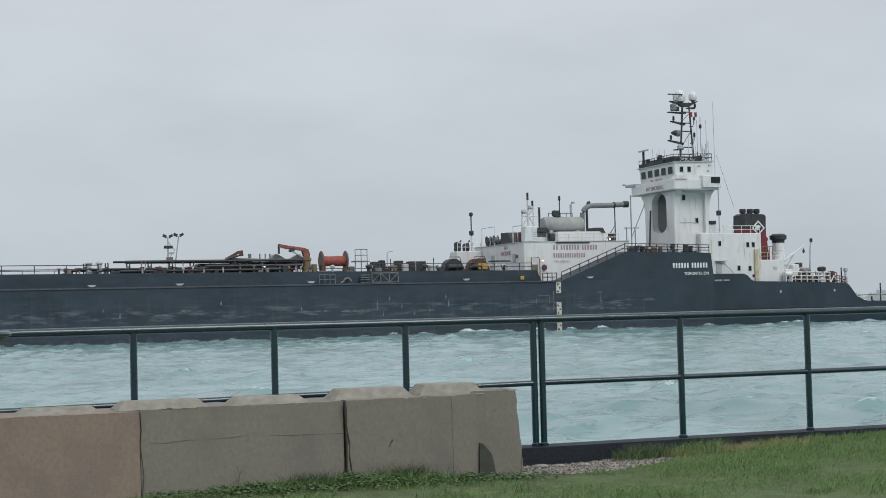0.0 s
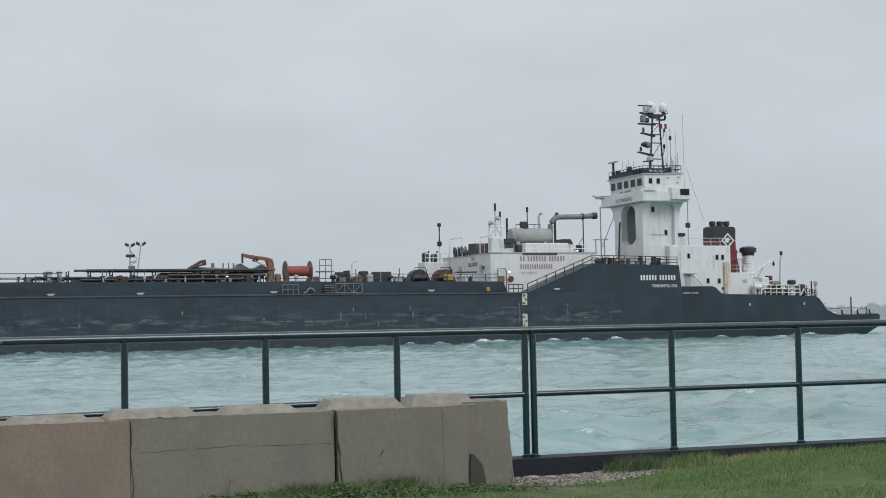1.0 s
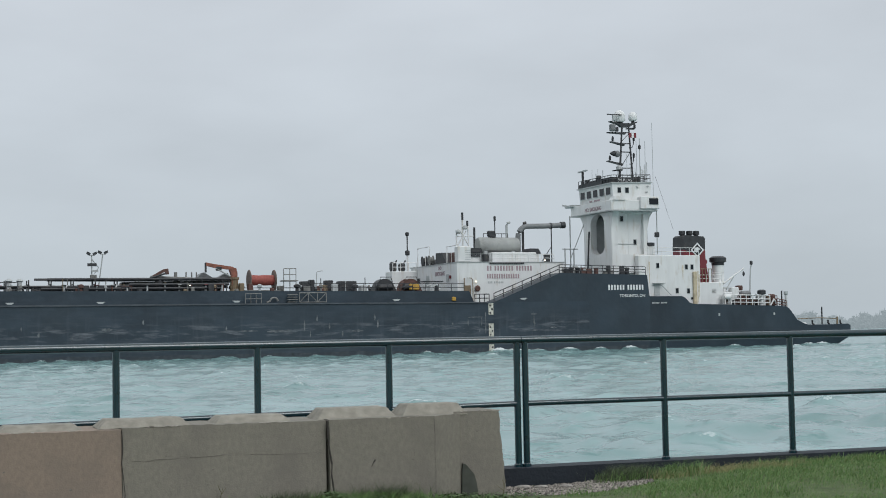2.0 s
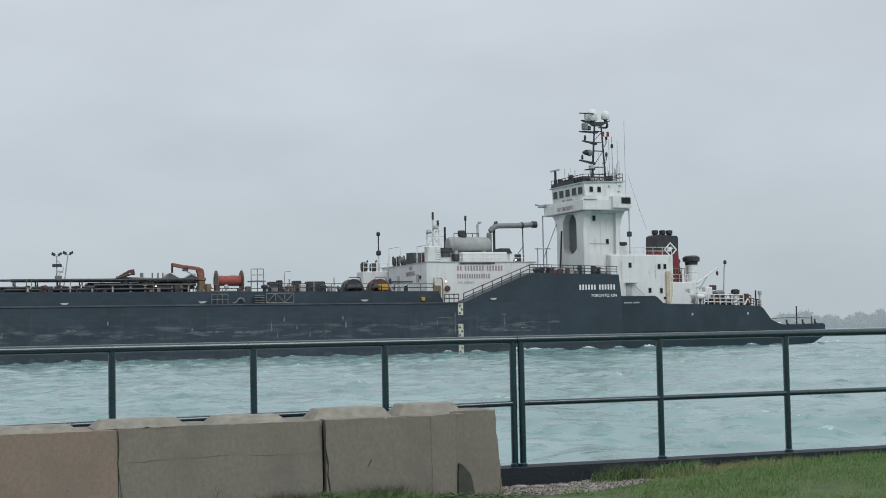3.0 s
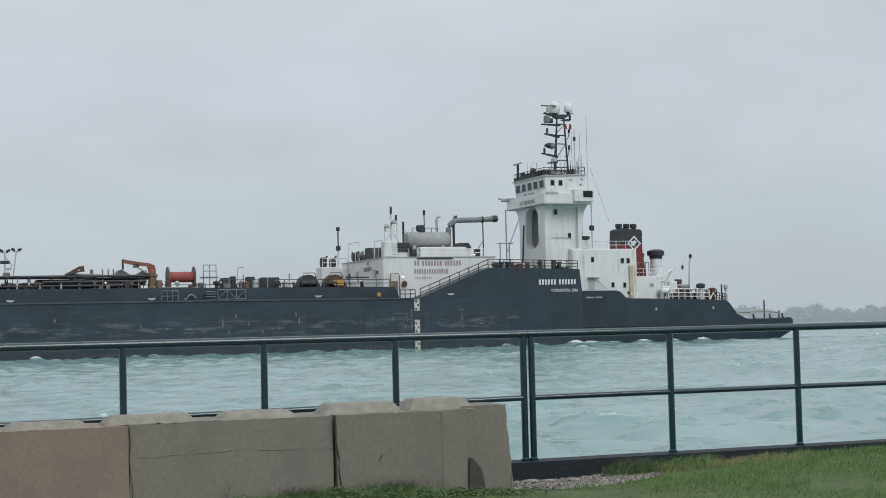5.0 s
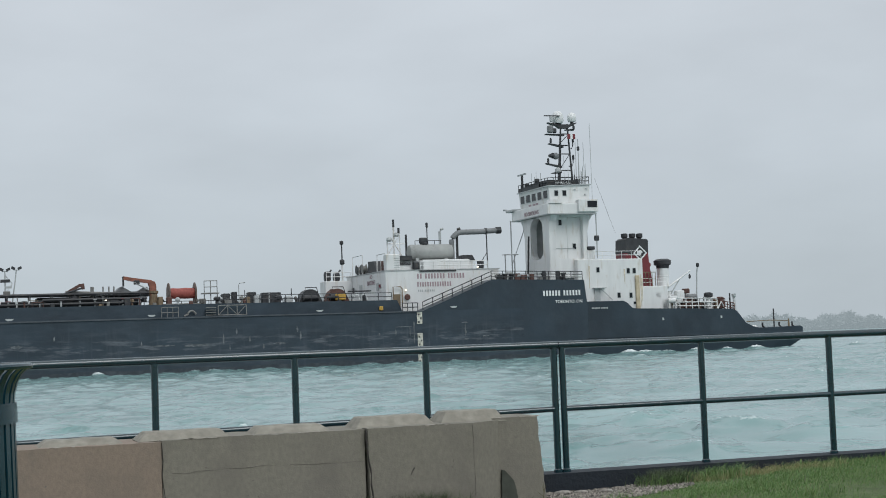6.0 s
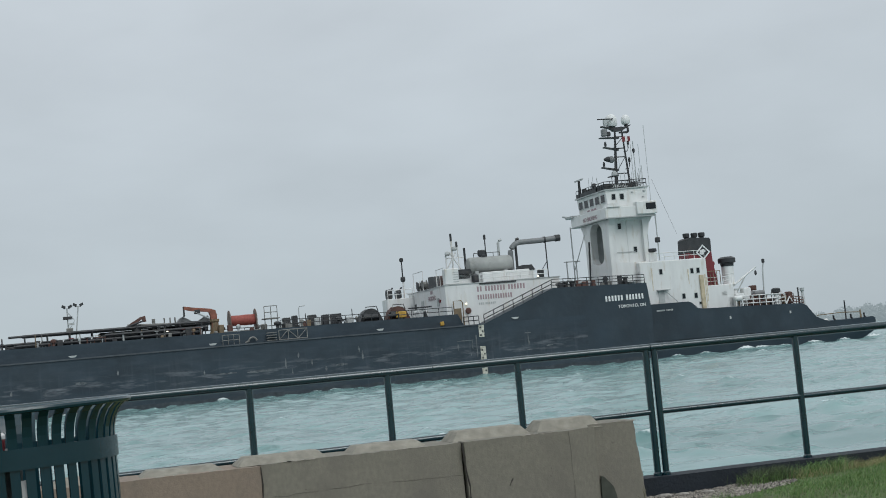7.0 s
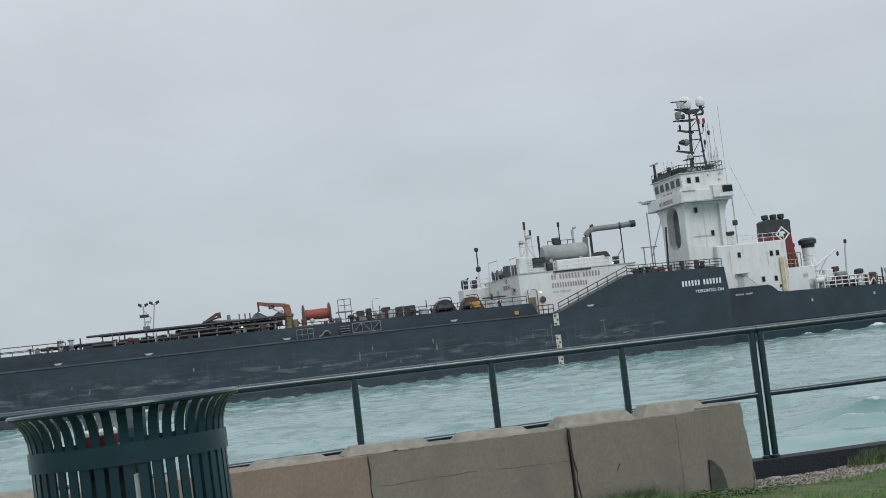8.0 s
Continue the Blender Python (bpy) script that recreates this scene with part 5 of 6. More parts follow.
    part("scanner_motor", soft_box(23.7, 24.2, 9.7, 10.2, 30.66, 31.3, 0.08, 1), DARK, m)
    part("small_dome", lathe(bmesh.new(), [(0.2, -0.45), (0.42, -0.2), (0.48, 0.0), (0.42, 0.22), (0.2, 0.45)], (24.1, 10.2, 27.5), 14), PIPE_GREY, m, smooth=True)
    part("horn", lathe(bmesh.new(), [(0.1, 23.0), (0.25, 23.2), (0.42, 23.7)], (0, 10.2, 27.55), 12, "x"), DARK, m, smooth=True)
    part("small_dome", lathe(bmesh.new(), [(0.2, 0), (0.42, 0.15), (0.4, 0.5), (0.15, 0.75)], (24.25, 10.0, 25.15), 14), GREY, m, smooth=True)
    for x, z in ((23.45, 29.3), (22.95, 26.55), (27.0, 31.2), (26.8, 29.4), (26.75, 27.0)):
        part("navigation_light", lathe(bmesh.new(), [(0.1, 0), (0.17, 0.1), (0.17, 0.5), (0.08, 0.7)], (x, 10.2, z), 8), DARK, m)
    flag = part("flag", boxes((25.7, 26.9, 9.58, 9.62, 29.8, 30.5)), RED, m, "small red and white flag")
    part("flag_field", boxes((26.15, 26.5, 9.56, 9.64, 29.8, 30.5)), TEXT_WHITE, flag)
    for x, y, z1, r in ((28.6, 9.5, 29.4, 0.04), (29.5, 7.0, 29.0, 0.035), (27.7, 7.0, 26.2, 0.03), (28.3, 10, 25.6, 0.03), (22.0, 14, 25.6, 0.03), (21.4, 11, 25.4, 0.03)):
        part("whip_aerial", tube(bmesh.new(), [(min(x, 26.8), y, 23.0), (min(x, 26.8), y, z1)], r, 5), GREY, wh)
    for x, y, z0, z1, r in ((27.2, 5.6, 20.9, 31.4, 0.035), (26.6, 8.2, 23.0, 29.6, 0.06), (26.7, 6.4, 23.0, 26.0, 0.05), (26.2, 6.2, 23.0, 25.6, 0.05), (25.6, 6.2, 23.0, 25.4, 0.05), (24.0, 6.1, 23.0, 25.3, 0.04), (23.4, 6.1, 23.0, 27.0, 0.03)):
        part("whip_aerial", tube(bmesh.new(), [(x, y, z0), (x, y, z1)], r, 5), GREY, wh)
    part("pole_lamp", lathe(bmesh.new(), [(0.1, 0), (0.2, 0.1), (0.2, 0.5), (0.1, 0.6)], (26.6, 8.2, 28.0), 8), DARK, wh)
    part("name_board_back", boxes((20.85, 22.0, 6.1, 14.0, 23.0, 23.75)), DARK, wh)
    part("radar_post", tube(bmesh.new(), [(20.8, 14.6, 23.0), (20.8, 14.6, 25.3)], 0.18, 8), DARK, wh)
    part("radar_scanner", boxes((20.7, 20.9, 13.2, 16.0, 25.3, 25.5)), GREY, wh)
    # port-side light masts and foremast gear seen before the tower
    for x, y, z0, z1 in ((20.0, 17.5, 10, 19.2), (19.6, 15.6, 10, 14.4), (18.2, 15.6, 10, 14.4)):
        part("stay_post", tube(bmesh.new(), [(x, y, z0), (x, y, z1)], 0.09, 6), GREY, t)
    part("stay_bar", tube(bmesh.new(), [(17.8, 15.6, 14.3), (20.2, 15.6, 14.3)], 0.08, 6), GREY, t)
    part("signal_post", tube(bmesh.new(), [(20.2, 12.6, 9.8), (20.6, 12.6, 16.6)], 0.12, 6), DARK, t)
    part("stay_wire", tube(bmesh.new(), [(20.0, 17.5, 13.0), (21.0, 15.0, 17.8)], 0.06, 5), GREY, t)
    part("aft_stay", tube(bmesh.new(), [(27.5, 5.4, 19.2), (27.5, 5.4, 13.0)], 0.08, 6), GREY, t)
    part("aft_lamp", soft_box(27.2, 27.8, 5.2, 5.7, 15.4, 16.1, 0.08, 1), DARK, t)
    part("halyard", tube(bmesh.new(), [(28.0, 6.4, 24.0), (31.6, 8, 16.6)], 0.02, 4), DARK, t)
    return t


# ---------------- far shore ----------------
def build_shore():
    """Low wooded bank across the river, its haze put in as pale emission."""
    # grey base plus emission imitates the haze in front of the trees
    m = material("haze_glow_trees", (0.12, 0.13, 0.13), 1.0, vary=0.1, scale=0.05, spec=0.0)
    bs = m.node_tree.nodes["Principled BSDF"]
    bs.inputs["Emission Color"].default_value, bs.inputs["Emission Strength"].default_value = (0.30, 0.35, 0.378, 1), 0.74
    bank = bmesh.new()
    pts = []
    for i in range(60):
        a = radians(-60 + 150 * i / 59)
        r = 1150 + 60 * math.sin(i * 0.7)
        pts.append((r * math.sin(a), r * math.cos(a)))
    for (x0, y0), (x1, y1) in zip(pts, pts[1:]):
        a = [bank.verts.new(v) for v in ((x0, y0, WATER_Z - 1), (x1, y1, WATER_Z - 1), (x1 * 1.004, y1 * 1.004, 3.0), (x0 * 1.004, y0 * 1.004, 3.0), (x0 * 2.5, y0 * 2.5, 3.0), (x1 * 2.5, y1 * 2.5, 3.0))]
        bank.faces.new((a[0], a[1], a[2], a[3]))
        bank.faces.new((a[3], a[2], a[5], a[4]))
    # the bank glows pale too, in place of haze
    mb = material("haze_glow_bank", (0.08, 0.09, 0.09), 1.0, vary=0.2, scale=0.05, spec=0.0)
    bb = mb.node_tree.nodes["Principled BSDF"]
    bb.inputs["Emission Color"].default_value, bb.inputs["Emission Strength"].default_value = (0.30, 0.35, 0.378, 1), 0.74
    tagged(part("far_bank", bank, mb), "low bank across the river, haze put in as a pale glow", "shore", kind="structure")
    rnd = random.Random(11)
    verts, faces = [], []
    for _ in range(5200):
        a = radians(rnd.uniform(4, 62))
        r = 1130 + 60 * math.sin((math.degrees(a) + 60) / 150 * 59 * 0.7) + rnd.uniform(-4, 50)
        cx, cy = r * math.sin(a), r * math.cos(a)
        az = math.degrees(a)
        tall = 9.5 + 2.2 * math.sin(az * 2.3) + 1.6 * math.sin(az * 7.1 + 1) + (4.0 if noise.noise((az * 0.9, 3, 0)) > 0.25 else 0)
        h = tall * rnd.uniform(0.45, 1.0)
        w = rnd.uniform(1.4, 3.4)
        tx, ty = math.cos(a), -math.sin(a)
        for k in range(16):
            s, zc, q = rnd.uniform(-w, w), -1.0 + h * rnd.uniform(0.0, 1.05), rnd.uniform(0.35, 0.95)
            n = len(verts)
            d = rnd.uniform(-1, 1)
            for j in range(5):
                b = j * math.tau / 5 + d
                verts.append((cx + tx * (s + q * math.cos(b)) + rnd.uniform(-1, 1), cy + ty * (s + q * math.cos(b)) + rnd.uniform(-1, 1), zc + q * 1.1 * math.sin(b)))
            faces.append((n, n + 1, n + 2, n + 3, n + 4))
        n = len(verts)
        verts += [(cx - tx * 0.25, cy - ty * 0.25, 0), (cx + tx * 0.25, cy + ty * 0.25, 0), (cx + tx * 0.1, cy + ty * 0.1, 1 + h), (cx - tx * 0.1, cy - ty * 0.1, 1 + h)]
        faces.append((n, n + 1, n + 2, n + 3))
    me = bpy.data.meshes.new("far_woods")
    me.from_pydata(verts, [], faces)
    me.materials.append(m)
    tagged(new("far_woods", me), "bare trees on the far bank, greyed by glow for haze", "woods", kind="stuff")


# ---------------- concrete blocks ----------------
def rough_solid(outline, z0, z1, seed, step=0.12, jag=0.006):
    """An upright block from a plan outline, with fine uneven faces and chipped arrises."""
    bm = bmesh.new()
    low = [bm.verts.new((x, y, z0)) for x, y in outline]
    top = [bm.verts.new((x, y, z1)) for x, y in outline]
    bm.faces.new(low[::-1])
    bm.faces.new(top)
    n = len(outline)
    for i in range(n):
        bm.faces.new((low[i], low[(i + 1) % n], top[(i + 1) % n], top[i]))
    for _ in range(3):
        long = [e for e in bm.edges if e.calc_length() > step]
        if long:
            bmesh.ops.subdivide_edges(bm, edges=long, cuts=2, use_grid_fill=True)
    bmesh.ops.triangulate(bm, faces=[f for f in bm.faces if len(f.verts) > 4])
    for v in bm.verts:
        p = v.co
        k = noise.noise((p.x * 3 + seed, p.y * 3, p.z * 3))
        f = noise.noise((p.x * 14 + seed, p.y * 14, p.z * 14))
        edge = 3.0 if (p.z > z1 - 0.03) else 1.0
        v.co += Vector((k + f, k * 0.8 + f, 0.7 * f + 0.4 * k)) * jag * 0.45 * edge
    return bm


def lug(x0, x1, y0, y1, z0, h, seed):
    bm = bmesh.new()
    s = 0.07
    a = [bm.verts.new(v) for v in ((x0, y0, z0), (x1, y0, z0), (x1, y1, z0), (x0, y1, z0), (x0 + s, y0 + s, z0 + h), (x1 - s, y0 + s, z0 + h), (x1 - s, y1 - s, z0 + h), (x0 + s, y1 - s, z0 + h))]
    for f in ((0, 3, 2, 1), (4, 5, 6, 7), (0, 1, 5, 4), (1, 2, 6, 5), (2, 3, 7, 6), (3, 0, 4, 7)):
        bm.faces.new([a[i] for i in f])
    bmesh.ops.bevel(bm, geom=list(bm.edges), offset=0.006, segments=1, affect="EDGES")
    bmesh.ops.subdivide_edges(bm, edges=[e for e in bm.edges if e.calc_length() > 0.1], cuts=4, use_grid_fill=True)
    for v in bm.verts:
        v.co += Vector((0, 0, 1)) * 0.005 * noise.noise(v.co * 14 + Vector((seed, 0, 0)))
    return bm


def crack(pts, parent, w=0.006):
    """A thin open crack along a zigzag on a front face."""
    bm = bmesh.new()
    for (x0, y0, z0), (x1, y1, z1) in zip(pts, pts[1:]):
        tube(bm, [(x0, y0, z0), (x1, y1, z1)], w * random.uniform(0.5, 1.1), 4)
    return part("crack", bm, PIT if w < 0.0035 else CRACK, parent)


def concrete_block(outline, z1, mat, label, lugs, seed):
    b = thing("concrete_block", label, "concrete block", "row of concrete blocks by the railing")
    part("body", rough_solid(outline, -0.24, z1, seed), mat, b, smooth=True)
    rnd = random.Random(seed * 7)
    (xa, ya), (xb, yb) = outline[0], outline[1]
    for _ in range(5):
        k, w, d = rnd.uniform(0.02, 0.95), rnd.uniform(0.02, 0.16), rnd.uniform(0.003, 0.011)
        x, y = xa + (xb - xa) * k, ya + (yb - ya) * k
        pts = [(x, z1 + 0.003)] + [(x + w * (i + 1) / 5, z1 - d * rnd.uniform(0.3, 1)) for i in range(4)] + [(x + w, z1 + 0.003)]
        part("chipped_edge", prism(bmesh.new(), pts, y - 0.0015, y + 0.03), CHIP, b)
    for _ in range(3):
        k, z, w = rnd.uniform(0.04, 0.92), rnd.uniform(0.0, z1 - 0.08), rnd.uniform(0.006, 0.016)
        x, y = xa + (xb - xa) * k, ya + (yb - ya) * k
        part("pit", prism(bmesh.new(), [(x + w * math.cos(q) * rnd.uniform(0.5, 1), z + 0.6 * w * math.sin(q) * rnd.uniform(0.5, 1)) for q in (0.2, 1.1, 2.0, 3.3, 4.1, 5.2)], y - 0.003, y + 0.02), PIT, b)
    for i, (x0, x1, h) in enumerate(lugs):
        part("locking_lug", lug(x0, x1, 11.2, 11.56, z1 - 0.01, h, seed + i), LUG, b)
    return b


def build_blocks():
    rect = lambda x0, x1, y0, y1: [(x0, y0), (x1, y0), (x1, y1), (x0, y1)]
    concrete_block(rect(-2.98, -1.46, 11.06, 11.66), 0.495, CONCRETE, "grey cast concrete barrier block standing by the railing", [(-2.7, -2.1, 0.06), (-2.0, -1.6, 0.06)], 1)
    concrete_block(rect(-1.45, 0.06, 11.08, 11.68), 0.495, CONCRETE_WARM, "tan cast concrete barrier block standing by the railing", [(-1.3, -0.7, 0.06), (-0.55, 0.0, 0.06)], 2)
    a = concrete_block(rect(0.07, 1.609, 11.10, 11.70), 0.495, CONCRETE_WARM, "tan stained concrete barrier block in tall grass", [(0.12, 0.62, 0.06), (0.75, 1.37, 0.052)], 3)
    b = concrete_block(rect(1.615, 3.125, 11.10, 11.70), 0.505, CONCRETE, "grey concrete barrier block with a long horizontal crack", [(1.455, 2.14, 0.065), (2.3, 2.9, 0.062)], 4)
    crack([(1.61, 11.09, 0.49), (1.618, 11.09, 0.36), (1.608, 11.09, 0.25), (1.622, 11.09, 0.14), (1.632, 11.09, 0.03), (1.618, 11.09, -0.12)], b, 0.0035)
    rnd = random.Random(2)
    for x0, x1 in ((1.68, 2.02), (2.1, 2.42), (2.55, 3.12)):
        line = [(x0 + (x1 - x0) * i / 8, 11.098, 0.262 + 0.016 * math.sin((x0 + (x1 - x0) * i / 8 - 1.7) * 2.2) + rnd.uniform(-0.006, 0.006)) for i in range(9)]
        crack(line, b, 0.0017)
    c = concrete_block([(3.143, 11.06), (3.955, 11.0), (4.236, 11.2), (4.236, 11.7), (3.143, 11.7)], 0.512, CONCRETE, "grey chipped concrete barrier block at the row's end", [(3.085, 3.725, 0.082), (3.765, 4.315, 0.093)], 5)
    crack([(3.124, 11.06, 0.505), (3.132, 11.06, 0.38), (3.143, 11.06, 0.27), (3.158, 11.06, 0.18), (3.154, 11.06, 0.1), (3.172, 11.06, -0.03), (3.175, 11.06, -0.12)], c, 0.007)
    crack([(3.46, 11.035, 0.15), (3.475, 11.035, 0.18), (3.49, 11.035, 0.2)], c, 0.006)
    crack([(3.80, 11.012, 0.2), (3.79, 11.012, 0.27)], c, 0.003)
    d = concrete_block([(4.19, 11.207), (4.56, 11.215), (4.60, 11.30), (4.58, 11.66), (4.19, 11.66)], 0.528, CONCRETE, "short broken concrete barrier block beside the gravel", [], 6)
    # not a crack: dark streak drawn down the corner so the chamfer shows
    crack([(3.952, 10.998, 0.5), (3.958, 10.998, 0.36), (3.955, 10.998, 0.24), (3.961, 10.998, 0.1), (3.958, 10.998, -0.02), (3.963, 10.998, -0.12)], c, 0.003)
    # the broken end leans outwards and is ragged
    for v in next(o for o in d.children if o.name.startswith("body")).data.vertices:
        k = max(0.0, min(1.0, (v.co.x - 4.45) / 0.1))
        v.co.x += k * (0.055 * (0.528 - v.co.z) / 0.6 + 0.022 * noise.noise((v.co.z * 9, v.co.y * 6, 4)) + 0.012 * noise.noise((v.co.z * 30, v.co.y * 20, 8)))
    # slab whose dark greenish colour carries the hollow's shade as well as moss
    part("hollow_shade", prism(bmesh.new(), [(4.242, -0.12), (4.246, 0.06), (4.252, 0.125), (4.275, 0.12), (4.30, 0.09), (4.345, 0.04), (4.362, -0.02), (4.378, -0.12)], 11.185, 11.3), material("shaded_mossy_concrete", (0.055, 0.06, 0.05), 0.9, vary=0.4, scale=9), d, "dark hollow, moss and shade in one colour")


# ---------------- grass, gravel, weeds ----------------
def grass_material():
    m = bpy.data.materials.new("grass_blades")
    m.use_nodes = True
    nt = m.node_tree
    b = nt.nodes["Principled BSDF"]
    b.inputs["Roughness"].default_value = 0.6
    b.inputs["Specular IOR Level"].default_value = 0.25
    g = nt.nodes.new("ShaderNodeNewGeometry")
    r = nt.nodes.new("ShaderNodeValToRGB")
    e = r.color_ramp.elements
    e[0].position, e[0].color = 0.0, (0.08, 0.15, 0.045, 1)
    e[1].position, e[1].color = 1.0, (0.25, 0.25, 0.14, 1)
    x = e.new(0.55)
    x.color = (0.125, 0.225, 0.07, 1)
    x = e.new(0.88)
    x.color = (0.175, 0.265, 0.095, 1)
    nt.links.new(g.outputs["Random Per Island"], r.inputs[0])
    nt.links.new(r.outputs[0], b.inputs["Base Color"])
    return m


def build_grass():
    rnd = random.Random(21)
    verts, faces = [], []

    def blade(x, y, h, w):
        a, lean = rnd.uniform(0, math.tau), rnd.uniform(0.3, 1.3) * h
        dx, dy = math.cos(a), math.sin(a)
        z = ground_z(x, y) - 0.01
        n = len(verts)
        bx, by = rnd.uniform(-1, 1) * lean + 0.25 * h, rnd.uniform(-1, 1) * lean
        verts.extend([(x - dx * w, y - dy * w, z), (x + dx * w, y + dy * w, z), (x + bx * 0.35 + dx * w * 0.7, y + by * 0.35 + dy * w * 0.7, z + h * 0.6),
                      (x + bx * 0.35 - dx * w * 0.7, y + by * 0.35 - dy * w * 0.7, z + h * 0.6), (x + bx, y + by, z + h)])
        faces.extend([(n, n + 1, n + 2, n + 3), (n + 3, n + 2, n + 4)])

    placed = 0
    while placed < 120000:
        x, y = rnd.uniform(0.2, 12.5), rnd.uniform(7.9, 11.84)
        if x < y * 0.05 or x > y * 0.93:
            continue
        bare = noise.noise((x * 0.8, y * 0.8, 7))
        gravel = math.hypot((x - 5.25) / 0.78, (y - 11.55) / 0.40) < 1.0 + 0.3 * noise.noise((x * 4, y * 4, 1))
        if gravel and rnd.random() < 0.97:
            continue
        if y > 11.05 and x < 4.66:
            continue
        lush = max(0.0, min(1.0, (x - 5.2) / 2.0))
        if rnd.random() > 0.55 + 0.45 * lush + bare * 0.6:
            continue
        h = rnd.uniform(0.012, 0.034) * (1 + 0.8 * bare) * (0.8 + 0.4 * lush)
        blade(x, y, h, rnd.uniform(0.002, 0.0038))
        placed += 1
    # ragged tufts along the kerb and at the foot of the blocks
    tufts = [(x, 11.0 + rnd.uniform(-0.15, 0.02)) for x in (1.7, 2.3, 2.7, 2.9, 3.05, 3.3, 3.45, 3.6, 3.7, 4.1, 4.3, 4.5, 2.0, 3.2, 3.5)]
    tufts += [(rnd.uniform(5.8, 12), rnd.uniform(11.5, 11.82)) for _ in range(70)] + [(5.85, 11.6), (5.95, 11.55), (5.9, 11.66), (6.05, 11.7), (6.4, 11.68), (6.1, 11.62), (6.25, 11.66), (5.75, 11.5)]
    tufts += [(rnd.uniform(2.5, 12), rnd.uniform(8.5, 11)) for _ in range(90)]
    mound = [(rnd.gauss(3.45, 0.22), 10.86 + rnd.gauss(0, 0.07)) for _ in range(34)] + [(rnd.gauss(2.85, 0.25), 10.9 + rnd.gauss(0, 0.06)) for _ in range(30)] + [(rnd.uniform(1.8, 4.6), 10.95) for _ in range(12)]
    for x, y in tufts + mound:
        s = rnd.uniform(0.6, 1.2) * (1.35 if (x, y) in mound else 1.9 if 5.7 < x < 6.7 and y > 11.35 else 1.0)
        for _ in range(70):
            blade(x + rnd.gauss(0, 0.09), min(11.83, y + rnd.gauss(0, 0.06)), s * rnd.uniform(0.02, 0.08), rnd.uniform(0.002, 0.004))
    me = bpy.data.meshes.new("grass")
    me.from_pydata(verts, [], faces)
    me.materials.append(grass_material())
    tagged(new("grass", me), "patchy green spring grass with ragged tufts", "grass", kind="stuff")

    # straw-coloured last year's grass along the kerb, and a dark weed clump at the gravel's edge
    for name, label, mat, rows in (
            ("dry_grass", "straw-coloured dead grass along the kerb", material("straw", (0.27, 0.25, 0.12), 0.8, vary=0.45, scale=30), [(rnd.uniform(6.0, 7.7), 11.62 + rnd.gauss(0, 0.1), 0.085) for _ in range(70)] + [(rnd.uniform(7.5, 12), 11.72 + rnd.gauss(0, 0.06), 0.05) for _ in range(40)]),
            ("weed_clump", "dark scrubby weed clump at the gravel's edge", material("scrub_leaf", (0.055, 0.075, 0.035), 0.7, vary=0.5, scale=30), [(rnd.gauss(5.9, 0.1), 11.62 + rnd.gauss(0, 0.06), 0.16) for _ in range(60)] + [(rnd.gauss(3.48, 0.13), 10.92, 0.17) for _ in range(26)] + [(rnd.gauss(2.88, 0.16), 10.94, 0.15) for _ in range(26)] + [(rnd.uniform(3.9, 4.6), 10.95, 0.09) for _ in range(12)])):
        verts, faces = [], []
        for x, y, tall in rows:
            for _ in range(26):
                blade(x + rnd.gauss(0, 0.06), min(11.83, y + rnd.gauss(0, 0.05)), tall * rnd.uniform(0.3, 1.0), rnd.uniform(0.0015, 0.0032))
        me = bpy.data.meshes.new(name)
        me.from_pydata(verts, [], faces)
        me.materials.append(mat)
        tagged(new(name, me), label, "grass", kind="stuff")

    # broad-leaved weeds against the blocks
    verts, faces = [], []
    for _ in range(6500):
        x = rnd.choice((rnd.gauss(3.5, 0.3), rnd.gauss(2.8, 0.35), rnd.uniform(1.6, 4.7)))
        y = 10.98 - abs(rnd.gauss(0, 0.22))
        z = ground_z(x, y) + rnd.uniform(0.005, 0.03) + rnd.uniform(0, 0.13) * max(0.0, 0.25 + noise.noise((x * 4, 3, 0)))
        s, a, t = rnd.uniform(0.006, 0.016), rnd.uniform(0, math.tau), rnd.uniform(-0.6, 0.9)
        u, v = Vector((math.cos(a), math.sin(a), 0)), Vector((-math.sin(a) * math.cos(t), math.cos(a) * math.cos(t), math.sin(t)))
        n = len(verts)
        for p, q in ((-1, 0), (-0.4, 0.6), (0.5, 0.5), (1, 0), (0.5, -0.5), (-0.4, -0.6)):
            verts.append(tuple(Vector((x, y, z)) + u * p * s + v * q * s))
        faces.append((n, n + 1, n + 2, n + 3, n + 4, n + 5))
    me = bpy.data.meshes.new("weeds")
    me.from_pydata(verts, [], faces)
    me.materials.append(material("weed_leaf", (0.07, 0.12, 0.042), 0.55, vary=0.5, scale=14))
    tagged(new("weeds", me), "small broad-leaved weeds at the foot of the blocks", "weeds", kind="stuff")

    # dry stalks
    for x, y, h in ((2.3, 11.04, 0.16), (4.55, 11.1, 0.14)):
        bm = bmesh.new()
        z = ground_z(x, y)
        tube(bm, [(x, y, z), (x + 0.01, y, z + h * 0.6), (x + 0.025, y, z + h)], 0.004, 5, 0.002)
        for k in range(4):
            q = z + h * (0.35 + 0.17 * k)
            tube(bm, [(x + 0.01, y, q), (x + rnd.uniform(-0.06, 0.06), y, q + 0.05)], 0.003, 4, 0.001)
        tagged(part("dry_stalk", bm, material("dry_stalk", (0.12, 0.11, 0.06), 0.9)), "thin brown dead stalk against the concrete", "plant", "dry stalks")

    # gravel
    verts, faces = [], []
